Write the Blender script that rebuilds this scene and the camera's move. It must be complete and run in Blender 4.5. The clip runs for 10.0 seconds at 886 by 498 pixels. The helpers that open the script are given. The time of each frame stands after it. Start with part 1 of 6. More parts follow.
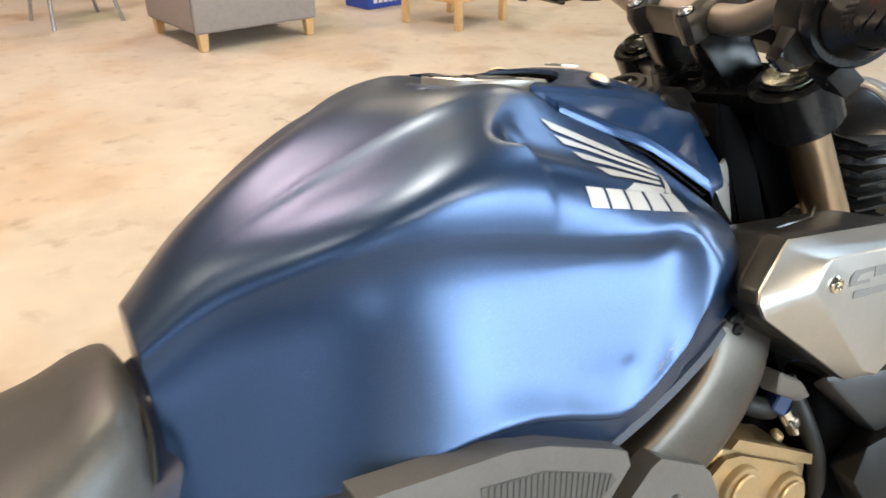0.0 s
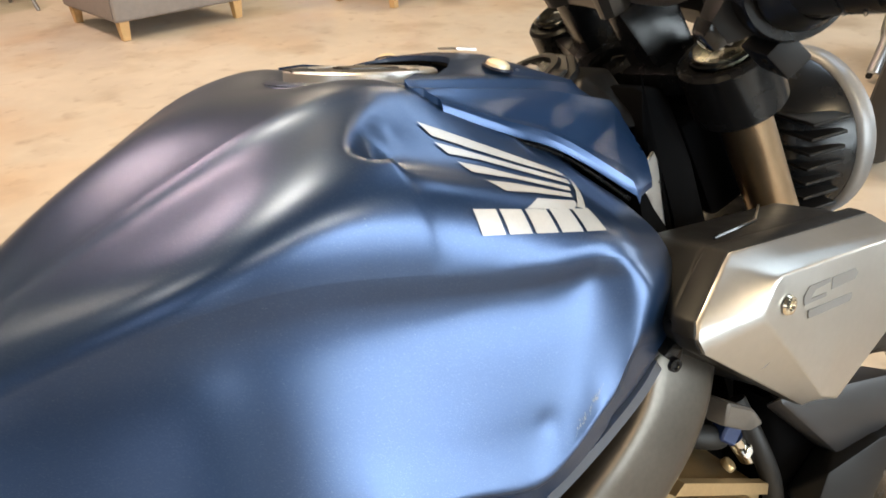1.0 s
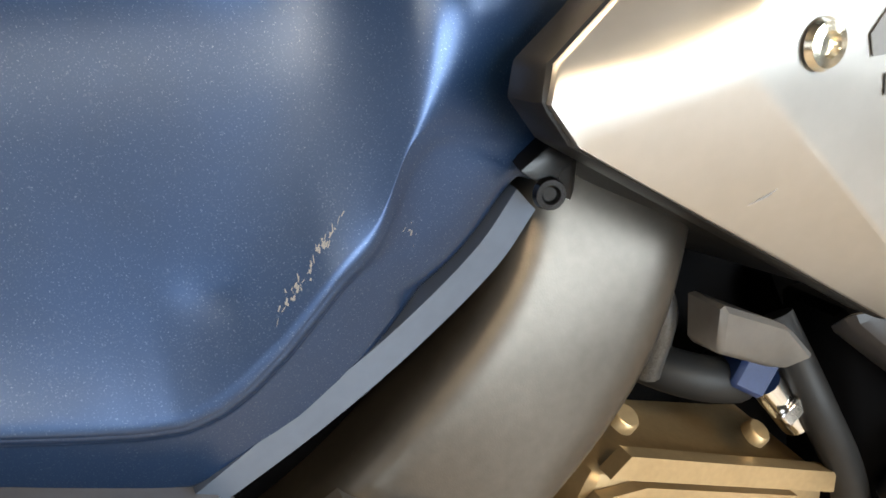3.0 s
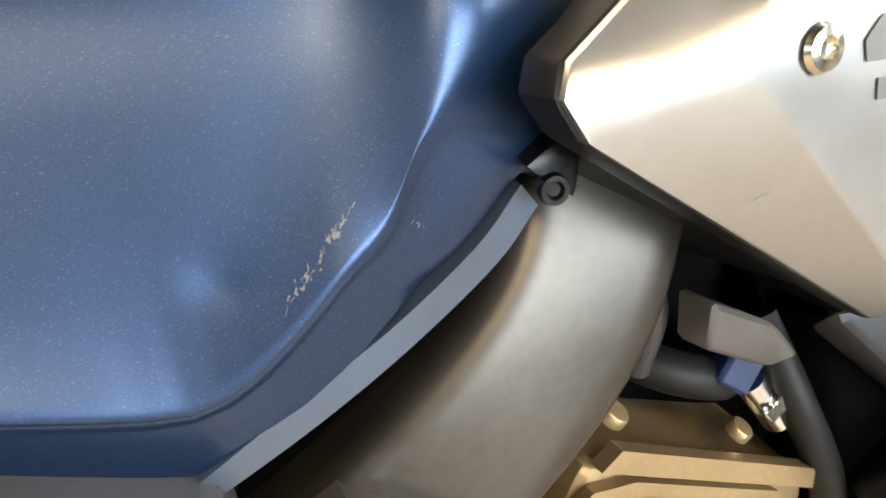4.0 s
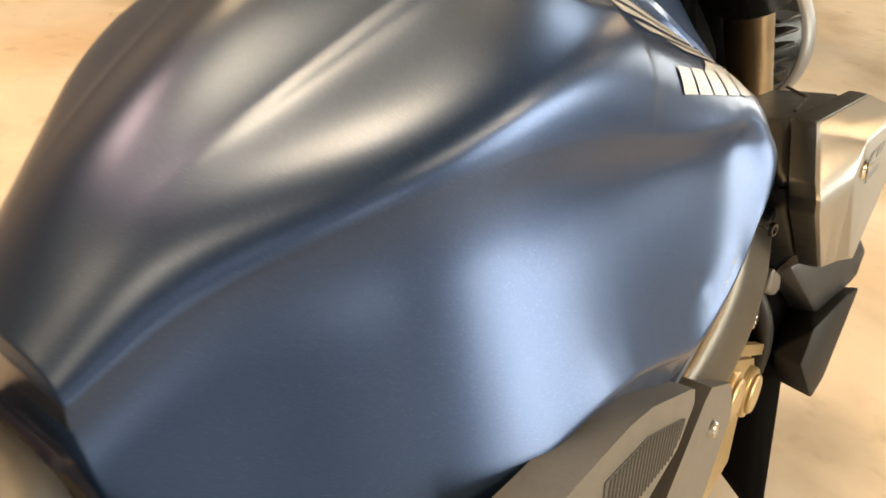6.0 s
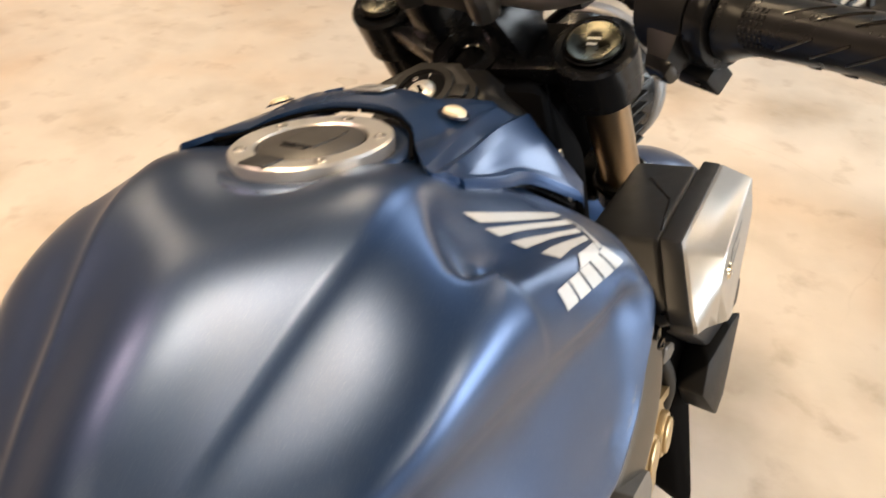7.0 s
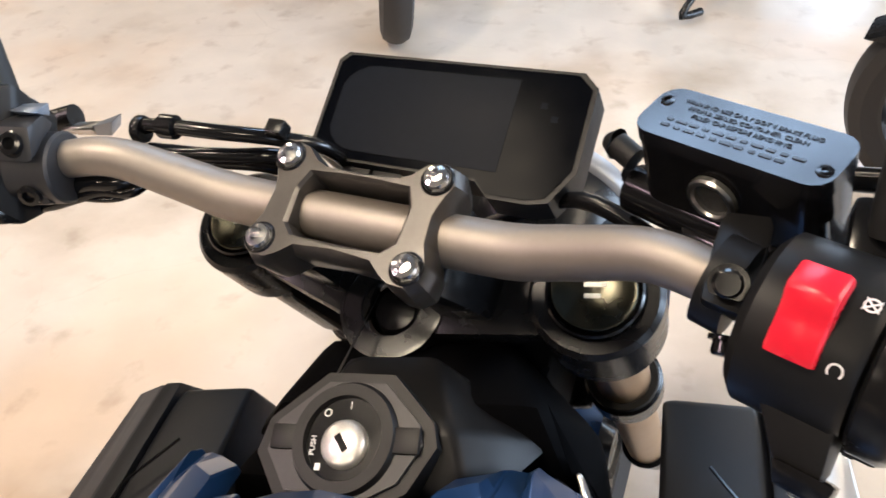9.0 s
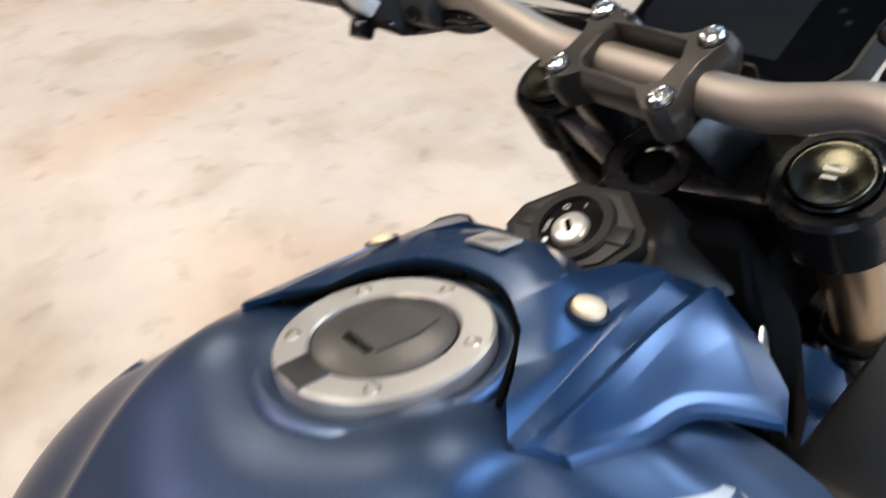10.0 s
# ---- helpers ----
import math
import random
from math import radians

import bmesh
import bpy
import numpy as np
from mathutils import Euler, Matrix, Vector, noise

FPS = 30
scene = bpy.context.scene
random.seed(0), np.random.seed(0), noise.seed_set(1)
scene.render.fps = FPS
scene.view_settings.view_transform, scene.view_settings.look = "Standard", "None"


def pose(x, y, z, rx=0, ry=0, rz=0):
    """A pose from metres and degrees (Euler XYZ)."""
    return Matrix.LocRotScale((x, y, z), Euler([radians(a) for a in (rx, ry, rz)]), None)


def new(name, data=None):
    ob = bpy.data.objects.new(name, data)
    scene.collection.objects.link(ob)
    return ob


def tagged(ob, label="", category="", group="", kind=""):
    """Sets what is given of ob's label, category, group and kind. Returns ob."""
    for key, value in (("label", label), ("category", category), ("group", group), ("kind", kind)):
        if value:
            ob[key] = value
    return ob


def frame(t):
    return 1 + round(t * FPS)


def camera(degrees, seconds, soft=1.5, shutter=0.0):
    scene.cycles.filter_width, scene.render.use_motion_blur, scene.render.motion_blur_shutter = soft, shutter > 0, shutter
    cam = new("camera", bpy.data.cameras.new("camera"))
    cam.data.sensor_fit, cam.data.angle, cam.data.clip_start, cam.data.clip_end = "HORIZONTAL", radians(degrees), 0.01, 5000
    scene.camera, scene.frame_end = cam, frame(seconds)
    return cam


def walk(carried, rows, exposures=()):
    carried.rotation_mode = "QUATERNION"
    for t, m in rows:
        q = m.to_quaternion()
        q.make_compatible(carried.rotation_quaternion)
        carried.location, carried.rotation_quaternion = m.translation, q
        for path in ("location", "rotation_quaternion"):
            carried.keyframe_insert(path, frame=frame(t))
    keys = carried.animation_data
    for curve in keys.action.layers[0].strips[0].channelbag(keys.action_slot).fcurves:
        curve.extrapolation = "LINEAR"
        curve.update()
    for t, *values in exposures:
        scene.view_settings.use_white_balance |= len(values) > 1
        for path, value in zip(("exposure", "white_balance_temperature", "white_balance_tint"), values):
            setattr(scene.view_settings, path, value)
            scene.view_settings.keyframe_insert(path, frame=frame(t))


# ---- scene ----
# ---------------------------------------------------------------- camera
cam = camera(62.47, 10.0, soft=1.6, shutter=0.35)
PATH = [
    (0, pose(0.3478, -0.4180, 1.1484, 61.76, 0.76, 58.96)),
    (0.5, pose(0.3035, -0.3537, 1.1425, 61.04, 0.89, 55.76)),
    (1, pose(0.2815, -0.3134, 1.1269, 59.91, 1.99, 54.34)),
    (1.5, pose(0.2635, -0.2418, 1.0725, 57.90, 3.92, 56.47)),
    (2, pose(0.2517, -0.1369, 0.9888, 56.74, 5.78, 60.69)),
    (2.5, pose(0.2392, -0.1011, 0.9400, 57.90, 6.86, 63.32)),
    (2.7, pose(0.2298, -0.0896, 0.9337, 57.63, 7.01, 64.36)),
    (3.8, pose(0.2245, -0.0881, 0.9304, 57.45, 6.52, 65.82)),
    (4, pose(0.2260, -0.0994, 0.9316, 57.65, 4.88, 63.70)),
    (4.5, pose(0.2174, -0.1672, 0.9603, 57.55, 0.25, 57.34)),
    (5, pose(0.1940, -0.2400, 0.9707, 57.17, -4.18, 51.09)),
    (5.2, pose(0.1808, -0.2751, 0.9906, 56.47, -5.12, 48.78)),
    (6.3, pose(0.1108, -0.4934, 1.1264, 54.83, -4.53, 33.93)),
    (6.5, pose(0.1046, -0.4893, 1.1683, 53.38, -3.43, 32.03)),
    (6.9, pose(0.0886, -0.4326, 1.2182, 51.62, -1.12, 27.46)),
    (7, pose(0.0795, -0.4063, 1.2253, 50.96, -0.51, 25.13)),
    (7.2, pose(0.0657, -0.3645, 1.2271, 50.85, 0.22, 22.97)),
    (7.5, pose(0.0404, -0.2750, 1.2417, 49.86, 1.73, 18.27)),
    (7.7, pose(0.0153, -0.2262, 1.2408, 48.73, 2.50, 15.34)),
    (8, pose(-0.0046, -0.1773, 1.2455, 47.89, 3.15, 12.99)),
    (8.5, pose(-0.0335, -0.1198, 1.2543, 47.68, 3.55, 10.59)),
    (9, pose(-0.0611, -0.0992, 1.2565, 48.07, 3.30, 11.99)),
    (9.3, pose(-0.0691, -0.1041, 1.2570, 48.50, 3.51, 15.48)),
    (9.5, pose(-0.0568, -0.1302, 1.2520, 49.47, 4.44, 22.10)),
    (9.7, pose(-0.0262, -0.1666, 1.2384, 50.61, 5.39, 29.96)),
    (10, pose(0.0332, -0.2150, 1.2292, 50.81, 5.80, 41.83)),
]
walk(cam, PATH, exposures=[(0.0, 0.12, 5950, 8), (0.5, 0.03, 6350, 9), (1.0, -0.02, 6450, 10), (1.5, 0.08, 6600, 11), (2.5, 0.22, 6450, 11), (3.9, 0.26, 6250, 11), (4.5, 0.10, 7800, 12), (5.2, -0.08, 9600, 14), (6.3, 0.04, 7700, 12), (6.7, 0.03, 7000, 13), (7.3, 0.09, 6300, 14), (8.2, 0.13, 5900, 14), (8.6, 0.19, 5650, 14), (9.0, 0.18, 5500, 14), (9.5, 0.10, 5300, 11), (10.0, 0.03, 5200, 11)])

# ---------------------------------------------------------------- light
world = bpy.data.worlds.new("sky")
scene.world = world
world.use_nodes = True
wn = world.node_tree
sky = wn.nodes.new("ShaderNodeTexSky")
sky.sky_type, sky.sun_disc = "NISHITA", False
sky.sun_elevation, sky.sun_rotation = radians(38), radians(110)
wn.nodes["Background"].inputs["Strength"].default_value = 0.1
wn.links.new(sky.outputs[0], wn.nodes["Background"].inputs["Color"])


def area(name, x, y, z, sx, sy, watts, colour, rx=0, ry=0, rz=0):
    """A rectangular lamp that shines along its local -z."""
    d = bpy.data.lights.new(name, "AREA")
    d.shape, d.size, d.size_y, d.energy, d.color = "RECTANGLE", sx, sy, watts, colour
    ob = new(name, d)
    ob.matrix_world = pose(x, y, z, rx, ry, rz)
    return ob


WARM = (1.0, 0.77, 0.48)
ROSE = (1.0, 0.68, 0.60)
COOL = (0.68, 0.85, 1.0)
for lx, ly, watts in ((3.9, 0.2, 170), (-2.05, -0.45, 185), (-5.4, -1.4, 170), (-0.6, -4.4, 95), (-4.6, -4.8, 95), (-4.4, 4.6, 125), (4.2, 6.4, 125), (-7.6, 2.6, 125), (1.0, 7.6, 125), (4.4, -2.0, 130)):
    area("ceiling_lamp", lx, ly, 4.86, 0.75, 1.2, watts, ROSE if lx < -5 and ly < 0 else WARM)
area("window_light", 3.8, 9.85, 2.6, 3.4, 2.2, 260, (0.84, 0.95, 1.0), -90, 0, 0)
area("skylight", -0.6, 3.7, 4.9, 2.0, 1.4, 105, COOL)
area("window_light", 3.6, -6.85, 2.9, 3.6, 2.4, 60, (0.85, 0.92, 1.0), 90, 0, 0)
# the unseen glazed front of the hall: an upper and a lower row of panes, the panes at its ends dimmer; the two narrow
# ones are added to fade its reflection
for wy, wide, lift, tall, watts in ((1.1, 1.9, 2.85, 1.50, 190), (1.1, 1.9, 1.20, 0.8, 95), (3.4, 2.4, 2.10, 2.2, 230), (-0.15, 0.5, 2.0, 2.2, 36), (-0.65, 0.45, 1.9, 2.0, 14), (-3.9, 1.6, 1.1, 1.1, 42)):
    area("window_light", 5.85, wy, lift, tall, wide, watts, (0.84, 0.95, 1.0), 0, 90, 0)

# ---------------------------------------------------------------- materials


def mat(name, base, rough=0.5, metal=0.0, vary=0.12, scale=30.0, bump=0.0, bump_scale=200.0, coat=0.0, rvary=0.08, fine=8.0, coat_rough=0.12, spec=0.5):
    """A surface with two scales of tone, uneven gloss and fine relief. Sizes are in 1/m."""
    m = bpy.data.materials.new(name)
    m.use_nodes = True
    nt, b = m.node_tree, m.node_tree.nodes["Principled BSDF"]
    tc = nt.nodes.new("ShaderNodeTexCoord")
    n1, n2 = nt.nodes.new("ShaderNodeTexNoise"), nt.nodes.new("ShaderNodeTexNoise")
    for node, s in ((n1, scale), (n2, scale * fine)):
        node.inputs["Scale"].default_value = s
        node.inputs["Detail"].default_value = 4
        nt.links.new(tc.outputs["Object"], node.inputs["Vector"])
    add = nt.nodes.new("ShaderNodeMath")
    add.operation = "ADD"
    nt.links.new(n1.outputs["Fac"], add.inputs[0])
    nt.links.new(n2.outputs["Fac"], add.inputs[1])
    mp = nt.nodes.new("ShaderNodeMapRange")
    mp.inputs["From Min"].default_value, mp.inputs["From Max"].default_value = 0.6, 1.4
    nt.links.new(add.outputs[0], mp.inputs["Value"])
    mix = nt.nodes.new("ShaderNodeMix")
    mix.data_type = "RGBA"
    mix.inputs["A"].default_value = (*[c * (1 - vary) for c in base], 1)
    mix.inputs["B"].default_value = (*[min(1, c * (1 + vary)) for c in base], 1)
    nt.links.new(mp.outputs[0], mix.inputs["Factor"])
    nt.links.new(mix.outputs["Result"], b.inputs["Base Color"])
    mr = nt.nodes.new("ShaderNodeMapRange")
    mr.inputs["From Min"].default_value, mr.inputs["From Max"].default_value = 0.3, 0.7
    mr.inputs["To Min"].default_value, mr.inputs["To Max"].default_value = max(0.02, rough - rvary / 2), min(1, rough + rvary / 2)
    nt.links.new(n1.outputs["Fac"], mr.inputs["Value"])
    nt.links.new(mr.outputs[0], b.inputs["Roughness"])
    b.inputs["Metallic"].default_value = metal
    b.inputs["Coat Weight"].default_value = coat
    b.inputs["Specular IOR Level"].default_value = spec
    b.inputs["Coat Roughness"].default_value = coat_rough
    if bump:
        n3, bp = nt.nodes.new("ShaderNodeTexNoise"), nt.nodes.new("ShaderNodeBump")
        n3.inputs["Scale"].default_value = bump_scale
        n3.inputs["Detail"].default_value = 3
        nt.links.new(tc.outputs["Object"], n3.inputs["Vector"])
        bp.inputs["Strength"].default_value = bump
        bp.inputs["Distance"].default_value = 0.3 / bump_scale
        nt.links.new(n3.outputs["Fac"], bp.inputs["Height"])
        nt.links.new(bp.outputs[0], b.inputs["Normal"])
    return m


BLUE = mat("matt_blue_paint", (0.011, 0.040, 0.112), 0.35, 0.72, 0.06, 12, 0.05, 1800, coat=0.75, coat_rough=0.32)


def specks(m, tone, scale, lo, hi, amount):
    """Tiny pale marks over a paint: dust and wear, and flake glints put into the colour."""
    nt, b = m.node_tree, m.node_tree.nodes["Principled BSDF"]
    tc, n, r, mix = (nt.nodes.new(k) for k in ("ShaderNodeTexCoord", "ShaderNodeTexNoise", "ShaderNodeMapRange", "ShaderNodeMix"))
    n.inputs["Scale"].default_value, n.inputs["Detail"].default_value = scale, 2
    r.inputs["From Min"].default_value, r.inputs["From Max"].default_value, r.inputs["To Max"].default_value = lo, hi, amount
    mix.data_type = "RGBA"
    mix.inputs["B"].default_value = (*tone, 1)
    nt.links.new(tc.outputs["Object"], n.inputs["Vector"])
    nt.links.new(n.outputs["Fac"], r.inputs["Value"])
    nt.links.new(r.outputs[0], mix.inputs["Factor"])
    nt.links.new(b.inputs["Base Color"].links[0].from_socket, mix.inputs["A"])
    nt.links.new(mix.outputs["Result"], b.inputs["Base Color"])


specks(BLUE, (0.09, 0.12, 0.18), 850, 0.62, 0.76, 0.28)
# the sparkle of metallic flakes, painted as fine pale dots
specks(BLUE, (0.30, 0.37, 0.47), 1900, 0.60, 0.80, 0.34)
BLUE.node_tree.nodes["Principled BSDF"].inputs["Coat IOR"].default_value = 1.5
BLUE_GLOSS = mat("satin_blue_paint", (0.015, 0.050, 0.140), 0.30, 0.62, 0.06, 12, 0.04, 1800, coat=0.6, coat_rough=0.24)
BLACK = mat("black_paint", (0.006, 0.006, 0.0065), 0.26, 0.0, 0.2, 40, 0.05, 900, spec=0.28)
BLACK_GLOSS = mat("gloss_black", (0.005, 0.005, 0.0055), 0.17, 0.0, 0.2, 40, spec=0.4)
PLASTIC = mat("black_plastic", (0.0065, 0.0065, 0.007), 0.44, 0.0, 0.15, 60, 0.2, 1600, spec=0.24)
GREY_PLASTIC = mat("grey_plastic", (0.022, 0.022, 0.024), 0.42, 0.1, 0.12, 40, 0.2, 1500, spec=0.4)
RUBBER = mat("rubber", (0.009, 0.009, 0.009), 0.55, 0.0, 0.2, 60, 0.15, 900, spec=0.3)
VINYL = mat("seat_vinyl", (0.060, 0.058, 0.056), 0.40, 0.0, 0.15, 60, 0.4, 1400, spec=0.5)
SILVER = mat("silver_paint", (0.45, 0.435, 0.41), 0.36, 0.85, 0.04, 20, 0.04, 1500)
RING = mat("brushed_ring", (0.66, 0.65, 0.63), 0.34, 0.8, 0.05, 60, 0.1, 2000)
CHROME = mat("polished_steel", (0.75, 0.74, 0.72), 0.12, 1.0, 0.06, 80)
STEEL = mat("steel", (0.45, 0.44, 0.42), 0.3, 1.0, 0.12, 80)
BAR = mat("bronze_anodised", (0.32, 0.285, 0.25), 0.54, 0.85, 0.05, 30, 0.08, 1600)
FORK = mat("fork_bronze", (0.40, 0.285, 0.175), 0.34, 0.95, 0.05, 20)
ENGINE = mat("bronze_engine_paint", (0.42, 0.31, 0.17), 0.38, 0.7, 0.1, 40, 0.15, 900)
TUBE = mat("frame_paint", (0.090, 0.080, 0.068), 0.36, 0.75, 0.12, 30, 0.16, 1500)
CLAMP = mat("clamp_paint", (0.060, 0.056, 0.052), 0.32, 0.6, 0.1, 40, 0.12, 1400)
RED = mat("red_plastic", (0.72, 0.010, 0.030), 0.3, 0.0, 0.04, 40)
WHITE = mat("white_print", (0.75, 0.75, 0.76), 0.45, 0.0, 0.04, 40)
DECAL = mat("silver_decal", (0.46, 0.46, 0.46), 0.42, 0.35, 0.05, 60)
GREY_DECAL = mat("grey_decal", (0.22, 0.22, 0.22), 0.4, 0.4, 0.05, 60)
GOLD = mat("gold_screw", (0.88, 0.76, 0.55), 0.5, 0.75, 0.1, 100)
SCREEN = mat("screen_glass", (0.002, 0.0025, 0.004), 0.16, 0.0, 0.2, 60, spec=0.012)
FABRIC = mat("grey_fabric", (0.24, 0.215, 0.205), 0.9, 0.0, 0.12, 30, 0.6, 900)
WOOD = mat("pale_wood", (0.55, 0.36, 0.17), 0.45, 0.0, 0.12, 30, 0.1, 300)
LEG_METAL = mat("grey_metal", (0.35, 0.35, 0.36), 0.4, 0.8, 0.08, 30)
WALL = mat("painted_wall", (0.15, 0.14, 0.13), 0.8, 0.0, 0.05, 2, 0.1, 200)
CEIL = mat("ceiling_board", (0.05, 0.049, 0.048), 0.85, 0.0, 0.05, 2, 0.1, 200)


def concrete():
    """Worn polished concrete: broad tone, dark blotches, brown stains and thin cracks."""
    m = mat("polished_concrete", (0.52, 0.466, 0.395), 0.36, 0.0, 0.10, 0.9, 0.06, 60, rvary=0.22)
    nt, b = m.node_tree, m.node_tree.nodes["Principled BSDF"]
    tc = nt.nodes.new("ShaderNodeTexCoord")

    def noise(scale, detail, lo, hi, shift):
        mp, n, r = nt.nodes.new("ShaderNodeMapping"), nt.nodes.new("ShaderNodeTexNoise"), nt.nodes.new("ShaderNodeMapRange")
        mp.inputs["Location"].default_value = (shift, shift * 0.7, 0)
        n.inputs["Scale"].default_value, n.inputs["Detail"].default_value = scale, detail
        n.inputs["Distortion"].default_value = 0.15
        r.inputs["From Min"].default_value, r.inputs["From Max"].default_value = lo, hi
        nt.links.new(tc.outputs["Object"], mp.inputs["Vector"])
        nt.links.new(mp.outputs[0], n.inputs["Vector"])
        nt.links.new(n.outputs["Fac"], r.inputs["Value"])
        return r.outputs[0], n

    def over(below, tone, fac, amount):
        mul, mix = nt.nodes.new("ShaderNodeMath"), nt.nodes.new("ShaderNodeMix")
        mul.operation, mul.inputs[1].default_value = "MULTIPLY", amount
        mix.data_type, mix.blend_type = "RGBA", "MULTIPLY"
        mix.inputs["B"].default_value = (*tone, 1)
        nt.links.new(fac, mul.inputs[0])
        nt.links.new(mul.outputs[0], mix.inputs["Factor"])
        nt.links.new(below, mix.inputs["A"])
        return mix.outputs["Result"]

    col = b.inputs["Base Color"].links[0].from_socket
    blotch, _ = noise(2.2, 5, 0.53, 0.72, 3.1)
    col = over(col, (0.66, 0.60, 0.52), blotch, 0.80)
    warm, _ = noise(1.1, 4, 0.50, 0.70, 7.7)
    col = over(col, (0.93, 0.80, 0.68), warm, 0.95)
    grime, _ = noise(9.0, 6, 0.58, 0.74, 1.3)
    col = over(col, (0.66, 0.60, 0.54), grime, 0.65)
    _, wob = noise(3.0, 4, 0, 1, 5.0)
    vor, mixv, lt = nt.nodes.new("ShaderNodeTexVoronoi"), nt.nodes.new("ShaderNodeMix"), nt.nodes.new("ShaderNodeMapRange")
    vor.feature = "DISTANCE_TO_EDGE"
    vor.inputs["Scale"].default_value = 1.7
    mixv.data_type = "VECTOR"
    mixv.inputs["Factor"].default_value = 0.12
    nt.links.new(tc.outputs["Object"], mixv.inputs["A"])
    nt.links.new(wob.outputs["Color"], mixv.inputs["B"])
    nt.links.new(mixv.outputs["Result"], vor.inputs["Vector"])
    lt.inputs["From Min"].default_value, lt.inputs["From Max"].default_value = 0.0, 0.006
    lt.inputs["To Min"].default_value, lt.inputs["To Max"].default_value = 1.0, 0.0
    nt.links.new(vor.outputs["Distance"], lt.inputs["Value"])
    where, _ = noise(1.4, 2, 0.50, 0.62, 2.2)
    both = nt.nodes.new("ShaderNodeMath")
    both.operation = "MULTIPLY"
    nt.links.new(lt.outputs[0], both.inputs[0])
    nt.links.new(where, both.inputs[1])
    col = over(col, (0.45, 0.38, 0.33), both.outputs[0], 0.12)
    nt.links.new(col, b.inputs["Base Color"])
    return m


CONCRETE = concrete()

# ---------------------------------------------------------------- mesh helpers


def finish(name, bm, material, sharp=40.0, flat=False):
    me = bpy.data.meshes.new(name)
    bmesh.ops.recalc_face_normals(bm, faces=bm.faces)
    bm.to_mesh(me)
    bm.free()
    me.materials.append(material)
    if not flat:
        me.polygons.foreach_set("use_smooth", [True] * len(me.polygons))
        me.set_sharp_from_angle(angle=radians(sharp))
    return me


def part(name, bm, material, parent, label="", m=None, sharp=40.0):
    """Links a bmesh as one mesh object under a thing or a part."""
    ob = new(name, finish(name, bm, material, sharp))
    ob.parent = parent
    if m is not None:
        ob.matrix_basis = m
    if label:
        tagged(ob, label)
    return ob


def thing(name, label, category, m=None, group="", kind=""):
    ob = new(name)
    ob.empty_display_size = 0.05
    if m is not None:
        ob.matrix_basis = m
    return tagged(ob, label, category, group, kind)


def catmull(pts, per):
    """A smooth curve through the points, per steps between two of them."""
    p = np.array(pts, float)
    q = np.vstack([2 * p[0] - p[1], p, 2 * p[-1] - p[-2]])
    out = []
    for i in range(1, len(q) - 2):
        a, b, c, d = q[i - 1], q[i], q[i + 1], q[i + 2]
        for k in range(per):
            u = k / per
            out.append(0.5 * (2 * b + (c - a) * u + (2 * a - 5 * b + 4 * c - d) * u * u + (3 * b - a - 3 * c + d) * u ** 3))
    out.append(p[-1])
    return np.array(out)


def chaikin(pts, times=2):
    """Corners cut round; the ends stay."""
    p = np.array(pts, float)
    for _ in range(times):
        a, b = p[:-1], p[1:]
        q = np.empty((2 * len(a), p.shape[1]))
        q[0::2], q[1::2] = 0.75 * a + 0.25 * b, 0.25 * a + 0.75 * b
        p = np.vstack([p[:1], q, p[-1:]])
    return p


def grid_mesh(rows, close_u=False, close_v=False, bm=None):
    """Quads over a grid of points, rows of equal length."""
    bm = bm or bmesh.new()
    vs = [[bm.verts.new(tuple(p)) for p in r] for r in rows]
    n, k = len(vs), len(vs[0])
    for i in range(n if close_u else n - 1):
        for j in range(k if close_v else k - 1):
            quad = (vs[i][j], vs[(i + 1) % n][j], vs[(i + 1) % n][(j + 1) % k], vs[i][(j + 1) % k])
            bm.faces.new(quad)
    return bm


def thicken(bm, depth):
    bmesh.ops.recalc_face_normals(bm, faces=bm.faces)
    bmesh.ops.solidify(bm, geom=list(bm.faces), thickness=depth)
    return bm


def tube(path, radii, sides=16, bm=None, caps=True):
    """A round tube along a path; radii is one number or one for each point."""
    p = np.array(path, float)
    r = [radii] * len(p) if np.isscalar(radii) else list(np.interp(np.linspace(0, 1, len(p)), np.linspace(0, 1, len(radii)), radii))
    t = np.gradient(p, axis=0)
    t /= np.linalg.norm(t, axis=1)[:, None]
    ref = np.array((0, 0, 1.0)) if abs(t[0][2]) < 0.9 else np.array((1.0, 0, 0))
    u = np.cross(t[0], ref)
    rows = []
    for i in range(len(p)):
        u = u - t[i] * (u @ t[i])
        u /= np.linalg.norm(u)
        v = np.cross(t[i], u)
        rows.append([p[i] + r[i] * (math.cos(a) * u + math.sin(a) * v) for a in np.linspace(0, 2 * math.pi, sides, endpoint=False)])
    bm = bm or bmesh.new()
    vs = [[bm.verts.new(tuple(q)) for q in row] for row in rows]
    for i in range(len(vs) - 1):
        for j in range(sides):
            bm.faces.new((vs[i][j], vs[i][(j + 1) % sides], vs[i + 1][(j + 1) % sides], vs[i + 1][j]))
    if caps:
        bm.faces.new(vs[0][::-1])
        bm.faces.new(vs[-1])
    return bm


